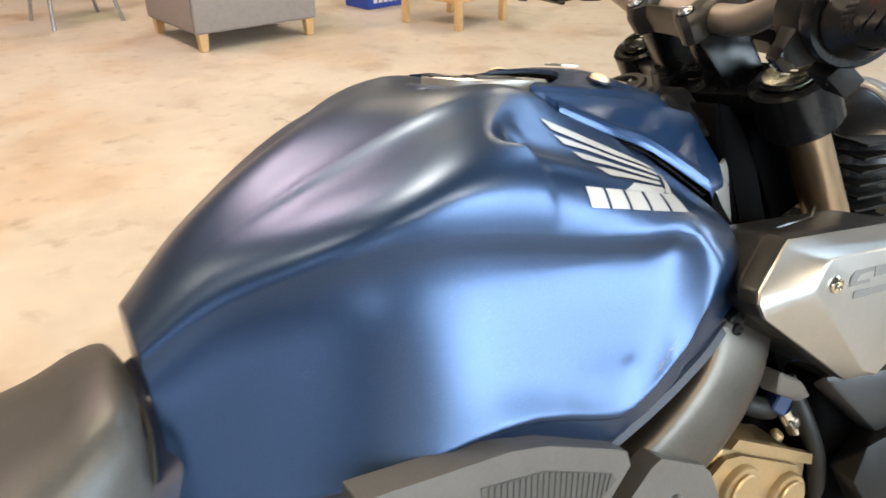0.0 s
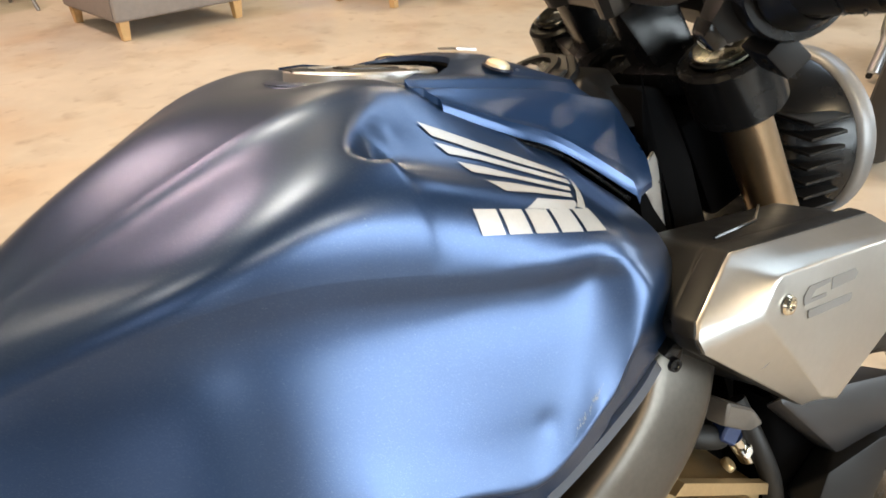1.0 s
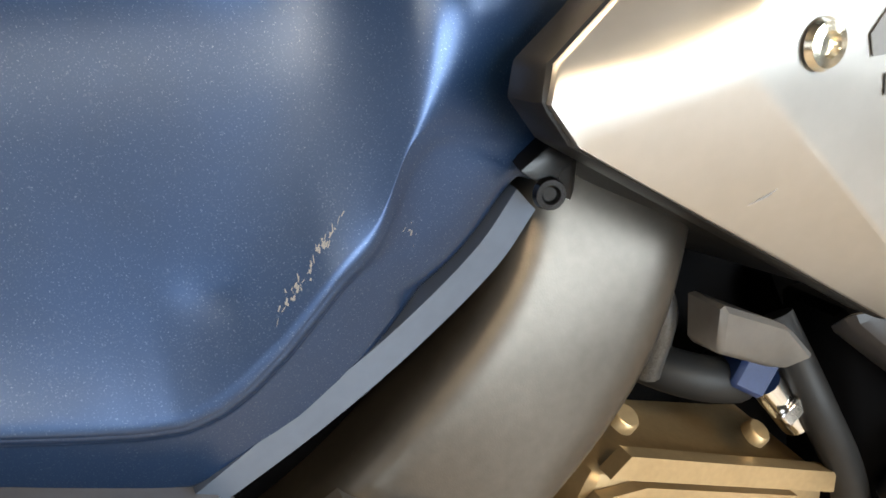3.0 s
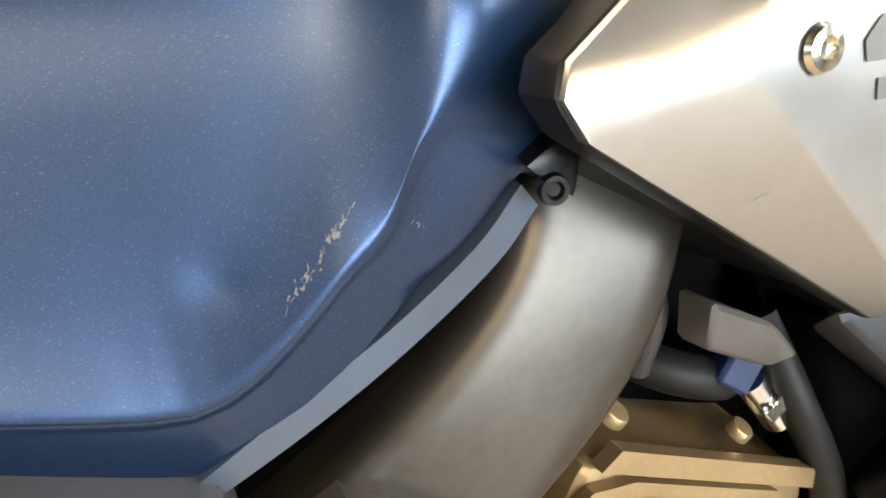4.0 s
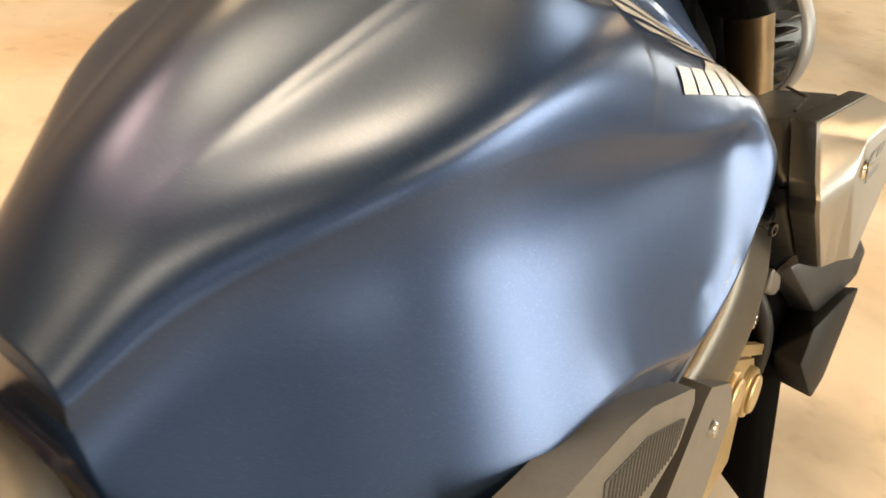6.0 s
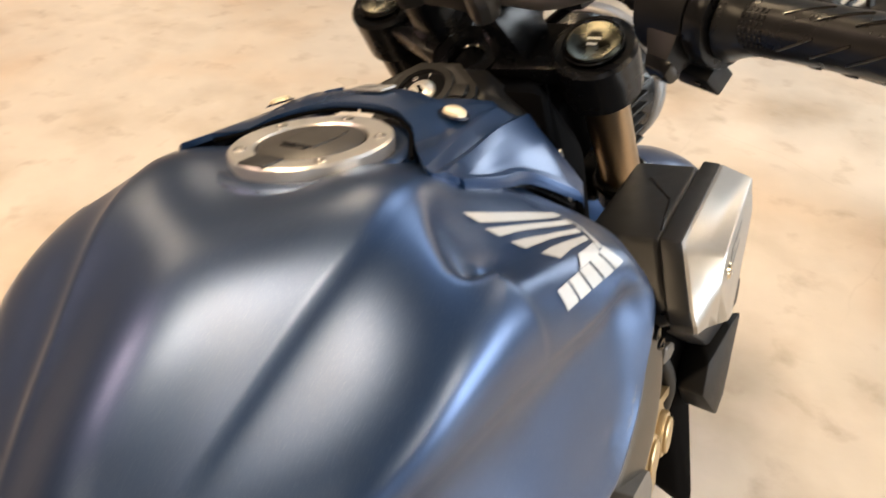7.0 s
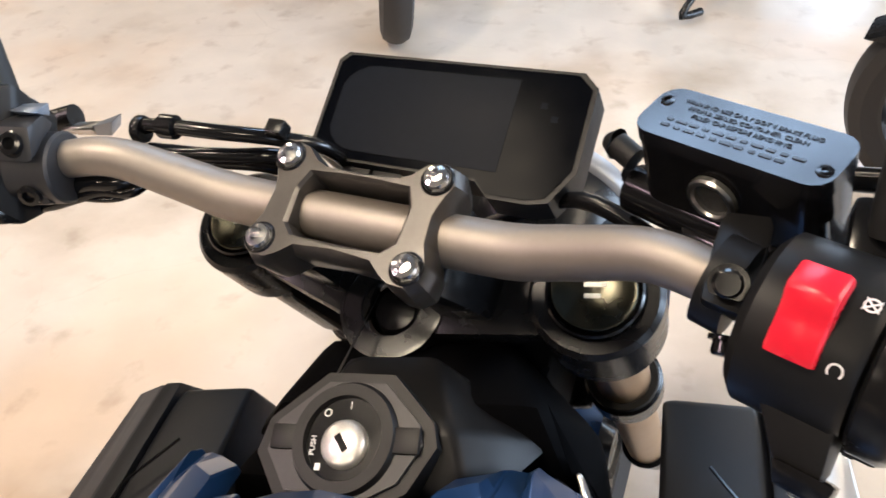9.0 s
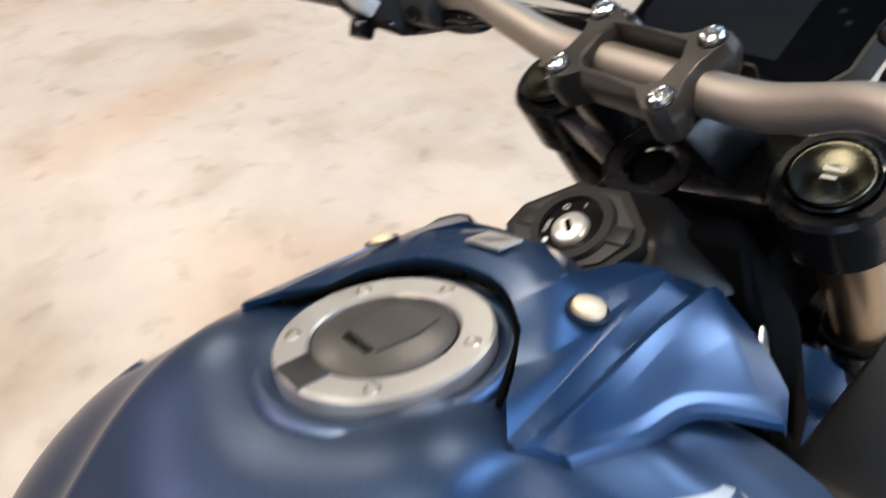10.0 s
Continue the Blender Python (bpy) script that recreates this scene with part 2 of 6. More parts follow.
def lathe(profile, sides=40, bm=None, m=None):
    """A body of revolution round z from (radius, height) points."""
    bm = bm or bmesh.new()
    m = m or Matrix()
    rings = []
    for r, z in profile:
        if r < 1e-6:
            rings.append([bm.verts.new(m @ Vector((0, 0, z)))])
        else:
            rings.append([bm.verts.new(m @ Vector((r * math.cos(a), r * math.sin(a), z))) for a in np.linspace(0, 2 * math.pi, sides, endpoint=False)])
    for a, b in zip(rings, rings[1:]):
        for j in range(sides):
            k = (j + 1) % sides
            if len(a) == 1:
                bm.faces.new((a[0], b[j], b[k]))
            elif len(b) == 1:
                bm.faces.new((a[j], a[k], b[0]))
            else:
                bm.faces.new((a[j], a[k], b[k], b[j]))
    return bm


def bevelled(bm, width, segments=2, angle=30):
    edges = [e for e in bm.edges if len(e.link_faces) == 2 and e.calc_face_angle(0) > radians(angle)]
    bmesh.ops.bevel(bm, geom=edges, offset=width, segments=segments, affect="EDGES", profile=0.6)
    return bm


def box(sx, sy, sz, bevel=0.0, segments=2, m=None):
    bm = bmesh.new()
    bmesh.ops.create_cube(bm, size=1, matrix=(m or Matrix()) @ Matrix.Diagonal((sx, sy, sz, 1)))
    return bevelled(bm, bevel, segments) if bevel else bm


def plate(outline, depth, bevel=0.0, segments=2, m=None):
    """A flat outline in xy, from z = 0 up to depth, with rounded edges."""
    bm = bmesh.new()
    lo = [bm.verts.new((x, y, 0)) for x, y in outline]
    hi = [bm.verts.new((x, y, depth)) for x, y in outline]
    n = len(lo)
    bm.faces.new(lo[::-1])
    bm.faces.new(hi)
    for i in range(n):
        bm.faces.new((lo[i], lo[(i + 1) % n], hi[(i + 1) % n], hi[i]))
    if bevel:
        bevelled(bm, bevel, segments)
    if m:
        bmesh.ops.transform(bm, matrix=m, verts=bm.verts)
    return bm


def hull(points, bevel=0.0, segments=2):
    """A convex solid round the points."""
    bm = bmesh.new()
    for p in points:
        bm.verts.new(p)
    res = bmesh.ops.convex_hull(bm, input=bm.verts)
    bmesh.ops.delete(bm, geom=[g for g in res["geom_interior"] if isinstance(g, bmesh.types.BMVert)], context="VERTS")
    bmesh.ops.dissolve_limit(bm, angle_limit=radians(4), verts=bm.verts, edges=bm.edges)
    return bevelled(bm, bevel, segments, 12) if bevel else bm


def merge(*bms):
    """Several meshes as one."""
    out = bmesh.new()
    for b in bms:
        me = bpy.data.meshes.new("tmp")
        b.to_mesh(me)
        b.free()
        out.from_mesh(me)
        bpy.data.meshes.remove(me)
    return out


def basis(origin, z, x=(1, 0, 0)):
    """A pose with its z along the given way and its x near the given one."""
    z = Vector(z).normalized()
    x = Vector(x)
    x = (x - z * x.dot(z)).normalized()
    y = z.cross(x)
    return Matrix.Translation(origin) @ Matrix((x, y, z)).transposed().to_4x4()


def moved(bm, m):
    bmesh.ops.transform(bm, matrix=m, verts=bm.verts)
    return bm

# near-black with almost no gloss: the shade of deep hollows as a colour
SHADE_BLACK = mat("shade_black", (0.0022, 0.0022, 0.0025), 0.7, 0.0, 0.2, 40, spec=0.02)
GRIP = mat("grip_rubber", (0.009, 0.009, 0.009), 0.29, 0.0, 0.2, 60, 0.15, 900, spec=0.42)
LID = mat("dark_lid", (0.11, 0.105, 0.10), 0.34, 0.6, 0.1, 40, 0.05, 900)
STRIP = mat("blue_grey_trim", (0.10, 0.125, 0.17), 0.34, 0.5, 0.06, 30)
SCRATCH = mat("bare_scratch", (0.21, 0.21, 0.21), 0.5, 0.2, 0.2, 200)
CYL = mat("worn_nickel", (0.78, 0.76, 0.72), 0.32, 0.8, 0.12, 120)
CAPTOP = mat("fork_cap_dark", (0.050, 0.048, 0.036), 0.26, 1.0, 0.1, 60)
captop_bsdf = CAPTOP.node_tree.nodes["Principled BSDF"]
captop_bsdf.inputs["Anisotropic"].default_value = 0.85
captop_tan = CAPTOP.node_tree.nodes.new("ShaderNodeTangent")
captop_tan.direction_type, captop_tan.axis = "RADIAL", "Z"
CAPTOP.node_tree.links.new(captop_tan.outputs[0], captop_bsdf.inputs["Tangent"])
MARK = mat("pale_mark", (0.5, 0.5, 0.48), 0.4, 0.3, 0.1, 60)
FIELD = mat("display_field", (0.005, 0.007, 0.012), 0.34, 0.0, 0.1, 20, spec=0.03)
SIGHT = mat("sight_glass", (0.05, 0.05, 0.045), 0.08, 0.0, 0.2, 60)
LETTER = mat("raised_black", (0.014, 0.015, 0.017), 0.3, 0.0, 0.2, 60)
GREY_SWITCH = mat("grey_switch", (0.42, 0.42, 0.43), 0.4, 0.0, 0.06, 60)
LIPGREY = mat("satin_grey_plastic", (0.12, 0.115, 0.11), 0.40, 0.3, 0.1, 40, 0.2, 1400)
RIB = mat("ribbed_grey", (0.075, 0.074, 0.072), 0.45, 0.2, 0.1, 40)
BOLT = mat("bright_screw", (0.80, 0.74, 0.60), 0.2, 1.0, 0.08, 100)
BRAID = mat("braid", (0.06, 0.06, 0.06), 0.4, 0.5, 0.8, 900)
CONN = mat("blue_connector", (0.015, 0.03, 0.09), 0.35, 0.0, 0.2, 80)
NAVY = mat("dark_navy", (0.010, 0.014, 0.035), 0.35, 0.3, 0.1, 40)
TYRE = mat("tyre_rubber", (0.018, 0.017, 0.017), 0.6, 0.0, 0.2, 40, 0.3, 400)
SEAM = mat("dark_seam", (0.12, 0.105, 0.10), 0.9, 0.0, 0.1, 60)
CARTON = mat("blue_carton", (0.02, 0.06, 0.38), 0.5, 0.0, 0.08, 20)
RIMGREY = mat("grey_rim", (0.05, 0.05, 0.05), 0.35, 0.7, 0.1, 30)
HEADRIM = mat("headlight_rim", (0.20, 0.20, 0.205), 0.42, 0.5, 0.06, 30)
LIDBLACK = mat("satin_black_lid", (0.007, 0.007, 0.008), 0.22, 0.0, 0.2, 40, 0.06, 1200, spec=0.42)
PALE_BOLT = mat("zinc_bolt", (0.62, 0.62, 0.63), 0.20, 1.0, 0.08, 120)
FADED_RED = mat("faded_red_print", (0.62, 0.22, 0.20), 0.4, 0.0, 0.1, 200)
BRACKET = mat("blue_grey_bracket", (0.20, 0.23, 0.28), 0.35, 0.6, 0.1, 60)
# ---------------------------------------------------------------- the hall


def slab(name, x0, x1, y0, y1, z0, z1, material, label, category):
    ob = new(name, finish(name, moved(box(x1 - x0, y1 - y0, z1 - z0), Matrix.Translation(((x0 + x1) / 2, (y0 + y1) / 2, (z0 + z1) / 2))), material, flat=True))
    return tagged(ob, label, category, kind="structure")


slab("floor", -10, 6, -7, 10, -0.2, 0, CONCRETE, "worn polished concrete floor with warm stains", "floor")
# walls and ceiling are never in view; their dark tone holds down bounced light
slab("wall_west", -10.2, -10, -7.2, 10.2, 0, 5, WALL, "plain painted wall of the hall", "wall")
slab("wall_north", -10, 6, 10, 10.2, 0, 5, WALL, "plain painted wall of the hall", "wall")
slab("wall_east", 6, 6.2, -7.2, 10.2, 0, 5, WALL, "plain painted wall of the hall", "wall")
slab("wall_south", -10, 6, -7.2, -7, 0, 5, WALL, "plain painted wall of the hall", "wall")
slab("ceiling", -10.2, 6.2, -7.2, 10.2, 5, 5.2, CEIL, "plain dark ceiling board, unseen", "ceiling")

# ---------------------------------------------------------------- the motorcycle
LEAN = pose(0, 0, 0, 0, -10, 0)
bike = thing("motorcycle", "matt blue naked motorcycle parked on its side stand", "motorcycle", LEAN)
# the steering is turned to the right about its raked axis
AXIS = Vector((0, -math.sin(radians(25.5)), math.cos(radians(25.5))))
STEER = Matrix.Translation((-0.004, 0.172, 1.035)) @ Matrix.Rotation(radians(-13.5), 4, AXIS) @ pose(0, 0, 0, 25.5)


def mid_x(y):
    """The middle plane of the body."""
    return -0.002 - 0.04 * y + 0.036 * np.maximum(0.0, -0.22 - np.asarray(y))


def mirrored(p):
    p = np.array(p, float)
    q = p.copy()
    q[..., 0] = 2 * mid_x(p[..., 1]) - p[..., 0]
    return q


# --- fuel tank: feature lines over y (x, z), right half
T_MID = [(-0.392, 0.872), (-0.38, 0.892), (-0.35, 0.922), (-0.31, 0.948), (-0.27, 0.969), (-0.23, 0.986), (-0.19, 0.997), (-0.15, 0.999), (-0.12, 0.993), (-0.07, 0.982), (0.0, 0.972), (0.06, 0.95)]
T_RIDGE = [(-0.392, 0.040, 0.870), (-0.38, 0.046, 0.888), (-0.35, 0.054, 0.914), (-0.31, 0.064, 0.934), (-0.27, 0.072, 0.953), (-0.23, 0.078, 0.968), (-0.20, 0.086, 0.982), (-0.17, 0.095, 0.992), (-0.14, 0.098, 0.997), (-0.10, 0.097, 0.998), (-0.07, 0.104, 0.979), (-0.02, 0.106, 0.948)]
T_CREASE = [(-0.392, 0.066, 0.858), (-0.38, 0.075, 0.872), (-0.345, 0.086, 0.891), (-0.32, 0.104, 0.903), (-0.30, 0.122, 0.911), (-0.278, 0.139, 0.919), (-0.256, 0.153, 0.925), (-0.233, 0.163, 0.929), (-0.207, 0.169, 0.928), (-0.18, 0.174, 0.923), (-0.15, 0.178, 0.915), (-0.116, 0.183, 0.906), (-0.084, 0.190, 0.899), (-0.05, 0.198, 0.892)]
T_EDGE = [(-0.392, 0.106, 0.768), (-0.36, 0.132, 0.769), (-0.32, 0.160, 0.777), (-0.28, 0.180, 0.785), (-0.25, 0.188, 0.792), (-0.22, 0.193, 0.797), (-0.195, 0.194, 0.797), (-0.167, 0.196, 0.794), (-0.150, 0.198, 0.789), (-0.133, 0.2005, 0.783), (-0.114, 0.2025, 0.776), (-0.100, 0.2038, 0.775), (-0.085, 0.2055, 0.779), (-0.072, 0.2070, 0.790), (-0.05, 0.2095, 0.808)]


def line_at(line, y):
    ys = [p[0] for p in line]
    return [float(sum(np.interp(y + d, ys, [p[k] for p in line]) * w for d, w in ((-0.026, 0.12), (-0.013, 0.22), (0, 0.32), (0.013, 0.22), (0.026, 0.12)))) for k in range(1, len(line[0]))]


def smooth(v):
    v = min(1.0, max(0.0, v))
    return v * v * (3 - 2 * v)


N_TOP, N_SIDE = 16, 26
TOP_U = [k / N_TOP for k in range(N_TOP)]
SIDE_U = [math.sin(math.pi / 2 * k / N_SIDE) for k in range(N_SIDE + 1)]


def tank_section(y, yf):
    """Points round the right half at y: the crown, a soft step at the ridge, the rounded shoulder, and the knee pocket down to its lower edge at yf."""
    zm = line_at(T_MID, y)[0]
    bx, bz = line_at(T_RIDGE, y)
    cx, cz = line_at(T_CREASE, y)
    fx, fz = line_at(T_EDGE, yf)
    step = 0.0062 * smooth((y + 0.345) / 0.10)
    wide = float(np.interp(y, (-0.30, -0.10), (0.0070, 0.0130)))
    q = float(np.interp(y, (-0.39, -0.30, -0.25, -0.21, -0.16, -0.12, -0.08), (1.9, 2.2, 3.2, 4.4, 3.7, 2.6, 1.8)))
    g = min(1, max(0, (y + 0.15) / 0.08))
    d = cz - fz
    m = mid_x(y)

    def fall(x):
        return max(0.0, 1 - ((x - m) / (cx - m)) ** 2.2) ** (1 / q)
    crown = cz + (bz + 0.002 - cz) / fall(bx)

    def height(x):
        top = zm + (crown - zm) * smooth((x - m) / (bx - m))
        return cz + (top - cz) * fall(x) - step * (1 - math.exp(-max(0.0, x - bx) / wide)) * fall(x)

    hollow = float(np.interp(y, (-0.21, -0.09), (1.0, 0.60)))
    low = float(np.interp(y, (-0.21, -0.09), (1.0, 0.30)))

    def pk(a, s):
        return (cx + (fx - cx) * a + s * hollow, y + (yf - y) * a, cz - d * a)
    xs = [m + (bx - m) * u for u in TOP_U] + [bx + (cx - bx) * u for u in SIDE_U]
    over = [(x, y, height(x)) for x in xs]
    under = [(cx, y, cz), (cx - 0.001, y, cz - 0.005), pk(0.16, -0.0095 * 0.92 / hollow), pk(0.34, -0.0112), pk(0.60, -0.0070 * low / hollow), pk(0.80, -0.0020 * low / hollow), pk(0.94, 0.0020), pk(0.985, 0.0030), (fx + 0.0010, yf + 0.001, fz - 0.0010), (fx - 0.003, yf + 0.002 + 0.003 * g, fz - 0.003),
             (fx - 0.008, yf + 0.006 + 0.010 * g, fz - 0.016), (fx - 0.012, yf + 0.008 + 0.012 * g, fz - 0.024), (fx - 0.04, yf + 0.008 + 0.012 * g, fz - 0.026)]
    return over + [tuple(p) for p in chaikin(under, 3)[1:]]


def resampled(col):
    """A front column brought to the same counts: crown, shoulder, pocket."""
    top, side_pts = catmull(col[:4], 8), catmull(col[3:9], 8)

    def at(pts, u):
        v = np.linspace(0, 1, len(pts))
        return tuple(float(np.interp(u, v, pts[:, k])) for k in range(3))
    return [at(top, u) for u in TOP_U] + [at(side_pts, k / N_SIDE) for k in range(N_SIDE + 1)] + [tuple(p) for p in chaikin(col[8:], 3)[1:]]


# the sharp lower edge of the knee pocket (y, z), with its corner ahead
POCKET = [(-0.24, 0.795), (-0.20, 0.797), (-0.175, 0.795), (-0.150, 0.7885), (-0.132, 0.7818), (-0.117, 0.7768), (-0.107, 0.7748), (-0.098, 0.7760), (-0.089, 0.7800), (-0.078, 0.787), (-0.058, 0.8025), (-0.038, 0.818)]
EDGE_ROW = N_TOP + N_SIDE + 1 + 66


def crisp_edge(fine):
    """Draws the smoothed lower edge onto the sharp line, with a flat band below it."""
    py, pz = [p[0] for p in POCKET], [p[1] for p in POCKET]
    rows = fine.shape[1]
    for col in fine:
        y = col[EDGE_ROW][1]
        w = smooth((y + 0.235) / 0.05) * smooth((-0.036 - y) / 0.026)
        if w <= 0:
            continue
        z = float(np.interp(y, py, pz))
        slope = (float(np.interp(y + 0.007, py, pz)) - float(np.interp(y - 0.007, py, pz))) / 0.014
        down = np.array((0.0, slope, -1.0)) / math.hypot(slope, 1.0)
        lift = np.array((0.0026, 0.0, 0.0))
        edge = np.array((col[EDGE_ROW][0], y, z))
        shift = edge - col[EDGE_ROW]
        old = col[EDGE_ROW].copy()
        for k in range(EDGE_ROW - 60, EDGE_ROW + 1):
            d = np.linalg.norm(col[k] - old)
            col[k] += shift * w * smooth(1 - d / 0.055) + lift * w * max(0.0, 1 - d / 0.034) ** 2
        edge = edge + lift
        n = rows - 1 - EDGE_ROW
        for k in range(1, n + 1):
            u = k / n
            if u < 0.25:
                q = edge + down * 0.0032 * (u / 0.25) + np.array((-0.0022 * (u / 0.25) ** 2, 0, 0))
            elif u < 0.8:
                v = (u - 0.25) / 0.55
                q = edge + down * (0.0032 + 0.0218 * v) + np.array((-0.0022 - 0.0075 * v, 0, 0))
            else:
                q = edge + down * 0.026 + np.array((-0.0097 - 0.03 * (u - 0.8) / 0.2, 0, 0))
            col[EDGE_ROW + k] = col[EDGE_ROW + k] * (1 - w) + q * w


def fuel_tank():
    spec = [(-0.392, -0.392), (-0.38, -0.38), (-0.355, -0.36), (-0.33, -0.335), (-0.30, -0.30), (-0.27, -0.27), (-0.24, -0.24), (-0.21, -0.21), (-0.185, -0.185), (-0.16, -0.162), (-0.135, -0.138), (-0.11, -0.116), (-0.085, -0.096), (-0.06, -0.074), (-0.04, -0.052)]
    cols = [tank_section(*s) for s in spec]
    cols.append(resampled([(mid_x(-0.02), -0.02, 0.976), (0.045, -0.02, 0.972), (0.09, -0.022, 0.957), (0.106, -0.022, 0.949), (0.112, -0.02, 0.944), (0.138, -0.018, 0.930), (0.182, -0.016, 0.908), (0.197, -0.018, 0.895), (0.203, -0.022, 0.886), (0.2045, -0.0215, 0.881),
                 (0.207, -0.019, 0.873), (0.2095, -0.0175, 0.866), (0.2115, -0.018, 0.858), (0.2125, -0.022, 0.846), (0.2125, -0.028, 0.836), (0.212, -0.032, 0.831), (0.2114, -0.031, 0.8296), (0.209, -0.027, 0.826),
                 (0.205, -0.008, 0.811), (0.200, -0.003, 0.806), (0.172, -0.003, 0.805)]))
    cols.append(resampled([(mid_x(0.01), 0.01, 0.970), (0.045, 0.01, 0.964), (0.092, 0.006, 0.940), (0.1065, 0.005, 0.935), (0.112, 0.006, 0.929), (0.137, 0.009, 0.915), (0.178, 0.006, 0.894), (0.192, 0.003, 0.884), (0.198, 0.000, 0.877), (0.200, 0.001, 0.873),
                 (0.202, 0.004, 0.867), (0.204, 0.005, 0.860), (0.2055, 0.004, 0.852), (0.2065, 0.000, 0.842), (0.207, -0.006, 0.833), (0.207, -0.010, 0.828), (0.2068, -0.0095, 0.826), (0.206, -0.008, 0.822),
                 (0.2035, 0.001, 0.812), (0.199, 0.005, 0.808), (0.172, 0.004, 0.807)]))
    cols.append(resampled([(mid_x(0.05), 0.05, 0.955), (0.05, 0.05, 0.940), (0.095, 0.038, 0.912), (0.108, 0.032, 0.910), (0.114, 0.036, 0.903), (0.135, 0.045, 0.889), (0.162, 0.046, 0.874), (0.172, 0.045, 0.866), (0.176, 0.044, 0.862), (0.178, 0.043, 0.859),
                 (0.183, 0.041, 0.855), (0.188, 0.037, 0.849), (0.193, 0.031, 0.841), (0.198, 0.022, 0.830), (0.201, 0.016, 0.822), (0.202, 0.013, 0.818), (0.202, 0.012, 0.816), (0.202, 0.011, 0.814),
                 (0.201, 0.008, 0.809), (0.198, 0.010, 0.806), (0.172, 0.012, 0.80)]))
    arr = np.array(cols)
    fine = np.stack([catmull(arr[:, k], 8) for k in range(arr.shape[1])], 1)
    # even out the run from front to back, less towards the front edge
    yy = fine[:, 0, 1]
    keep = np.clip((yy + 0.075) / 0.05, 0, 1)[:, None, None]
    for _ in range(40):
        soft = fine.copy()
        soft[1:-1] = 0.25 * fine[:-2] + 0.5 * fine[1:-1] + 0.25 * fine[2:]
        fine = fine * keep + soft * (1 - keep)
    # the flat field round the wing mark, bounded at the back by the rounded shoulder
    for row in fine:
        for p in row:
            bx, bz = line_at(T_RIDGE, p[1])
            cx, cz = line_at(T_CREASE, p[1])
            if p[1] > -0.20 and bx < p[0] < cx and p[2] > cz:
                back = float(np.interp(p[0], (0.098, 0.105, 0.12, 0.13, 0.143, 0.150, 0.156, 0.162, 0.170, 0.178), (-0.100, -0.114, -0.139, -0.149, -0.159, -0.156, -0.137, -0.107, -0.072, -0.036)))
                run = float(np.interp(p[0], (0.14, 0.16), (0.022, 0.048)))
                u = (p[0] - bx) / (cx - bx)
                flat = bz + 0.002 + (cz - bz - 0.002) * u + 0.0055 * math.sin(math.pi * u)
                w = smooth((p[1] - back) / run) * smooth((-0.015 - p[1]) / 0.03) * smooth((cx - p[0]) / 0.012)
                p[2] += (flat - p[2]) * w
    # ease the ledge between that field and the shoulder below it
    band = ((fine[..., 0] > 0.125) & (fine[..., 0] < 0.200) & (fine[..., 1] > -0.135) & (fine[..., 1] < 0.005) & (fine[..., 2] > 0.902)).astype(float)[..., None]
    for _ in range(30):
        even = fine.copy()
        even[1:-1, 1:-1] = (fine[:-2, 1:-1] + fine[2:, 1:-1] + fine[1:-1, :-2] + fine[1:-1, 2:]) / 4
        fine = fine + (even - fine) * 0.6 * band
    # and the hollow of the knee pocket, which runs evenly up to its front rim
    Yp, Zp = fine[..., 1], fine[..., 2]
    hollow = np.clip((Yp + 0.165) / 0.05, 0, 1) * np.clip((-0.030 - Yp) / 0.03, 0, 1) * np.clip((Zp - 0.790) / 0.02, 0, 1) * np.clip((0.884 - Zp) / 0.045, 0, 1) * (fine[..., 0] > 0.16)
    for _ in range(120):
        even = fine.copy()
        even[1:-1, 1:-1] = (fine[:-2, 1:-1] + fine[2:, 1:-1] + fine[1:-1, :-2] + fine[1:-1, 2:]) / 4
        fine[..., 0] += ((even - fine) * 0.7 * hollow[..., None])[..., 0]
    crisp_edge(fine)
    sect = list(fine)
    full = [np.vstack([mirrored(s)[:0:-1], s]) for s in sect]
    # a small dent on the right flank
    for row in full:
        for p in row:
            if p[0] > 0.15:
                d2 = ((p[1] + 0.090) / 0.0085) ** 2 + ((p[2] - 0.806) / 0.0075) ** 2
                p[0] -= 0.0008 * math.exp(-1.4 * d2)
    bm = grid_mesh(full)
    bm.faces.new([bm.verts.new(tuple(p)) for p in full[0]])
    bmesh.ops.remove_doubles(bm, verts=bm.verts, dist=0.0002)
    return bm


tank = part("fuel_tank", fuel_tank(), BLUE, bike, "matt metallic blue fuel tank with a small dent", sharp=70)

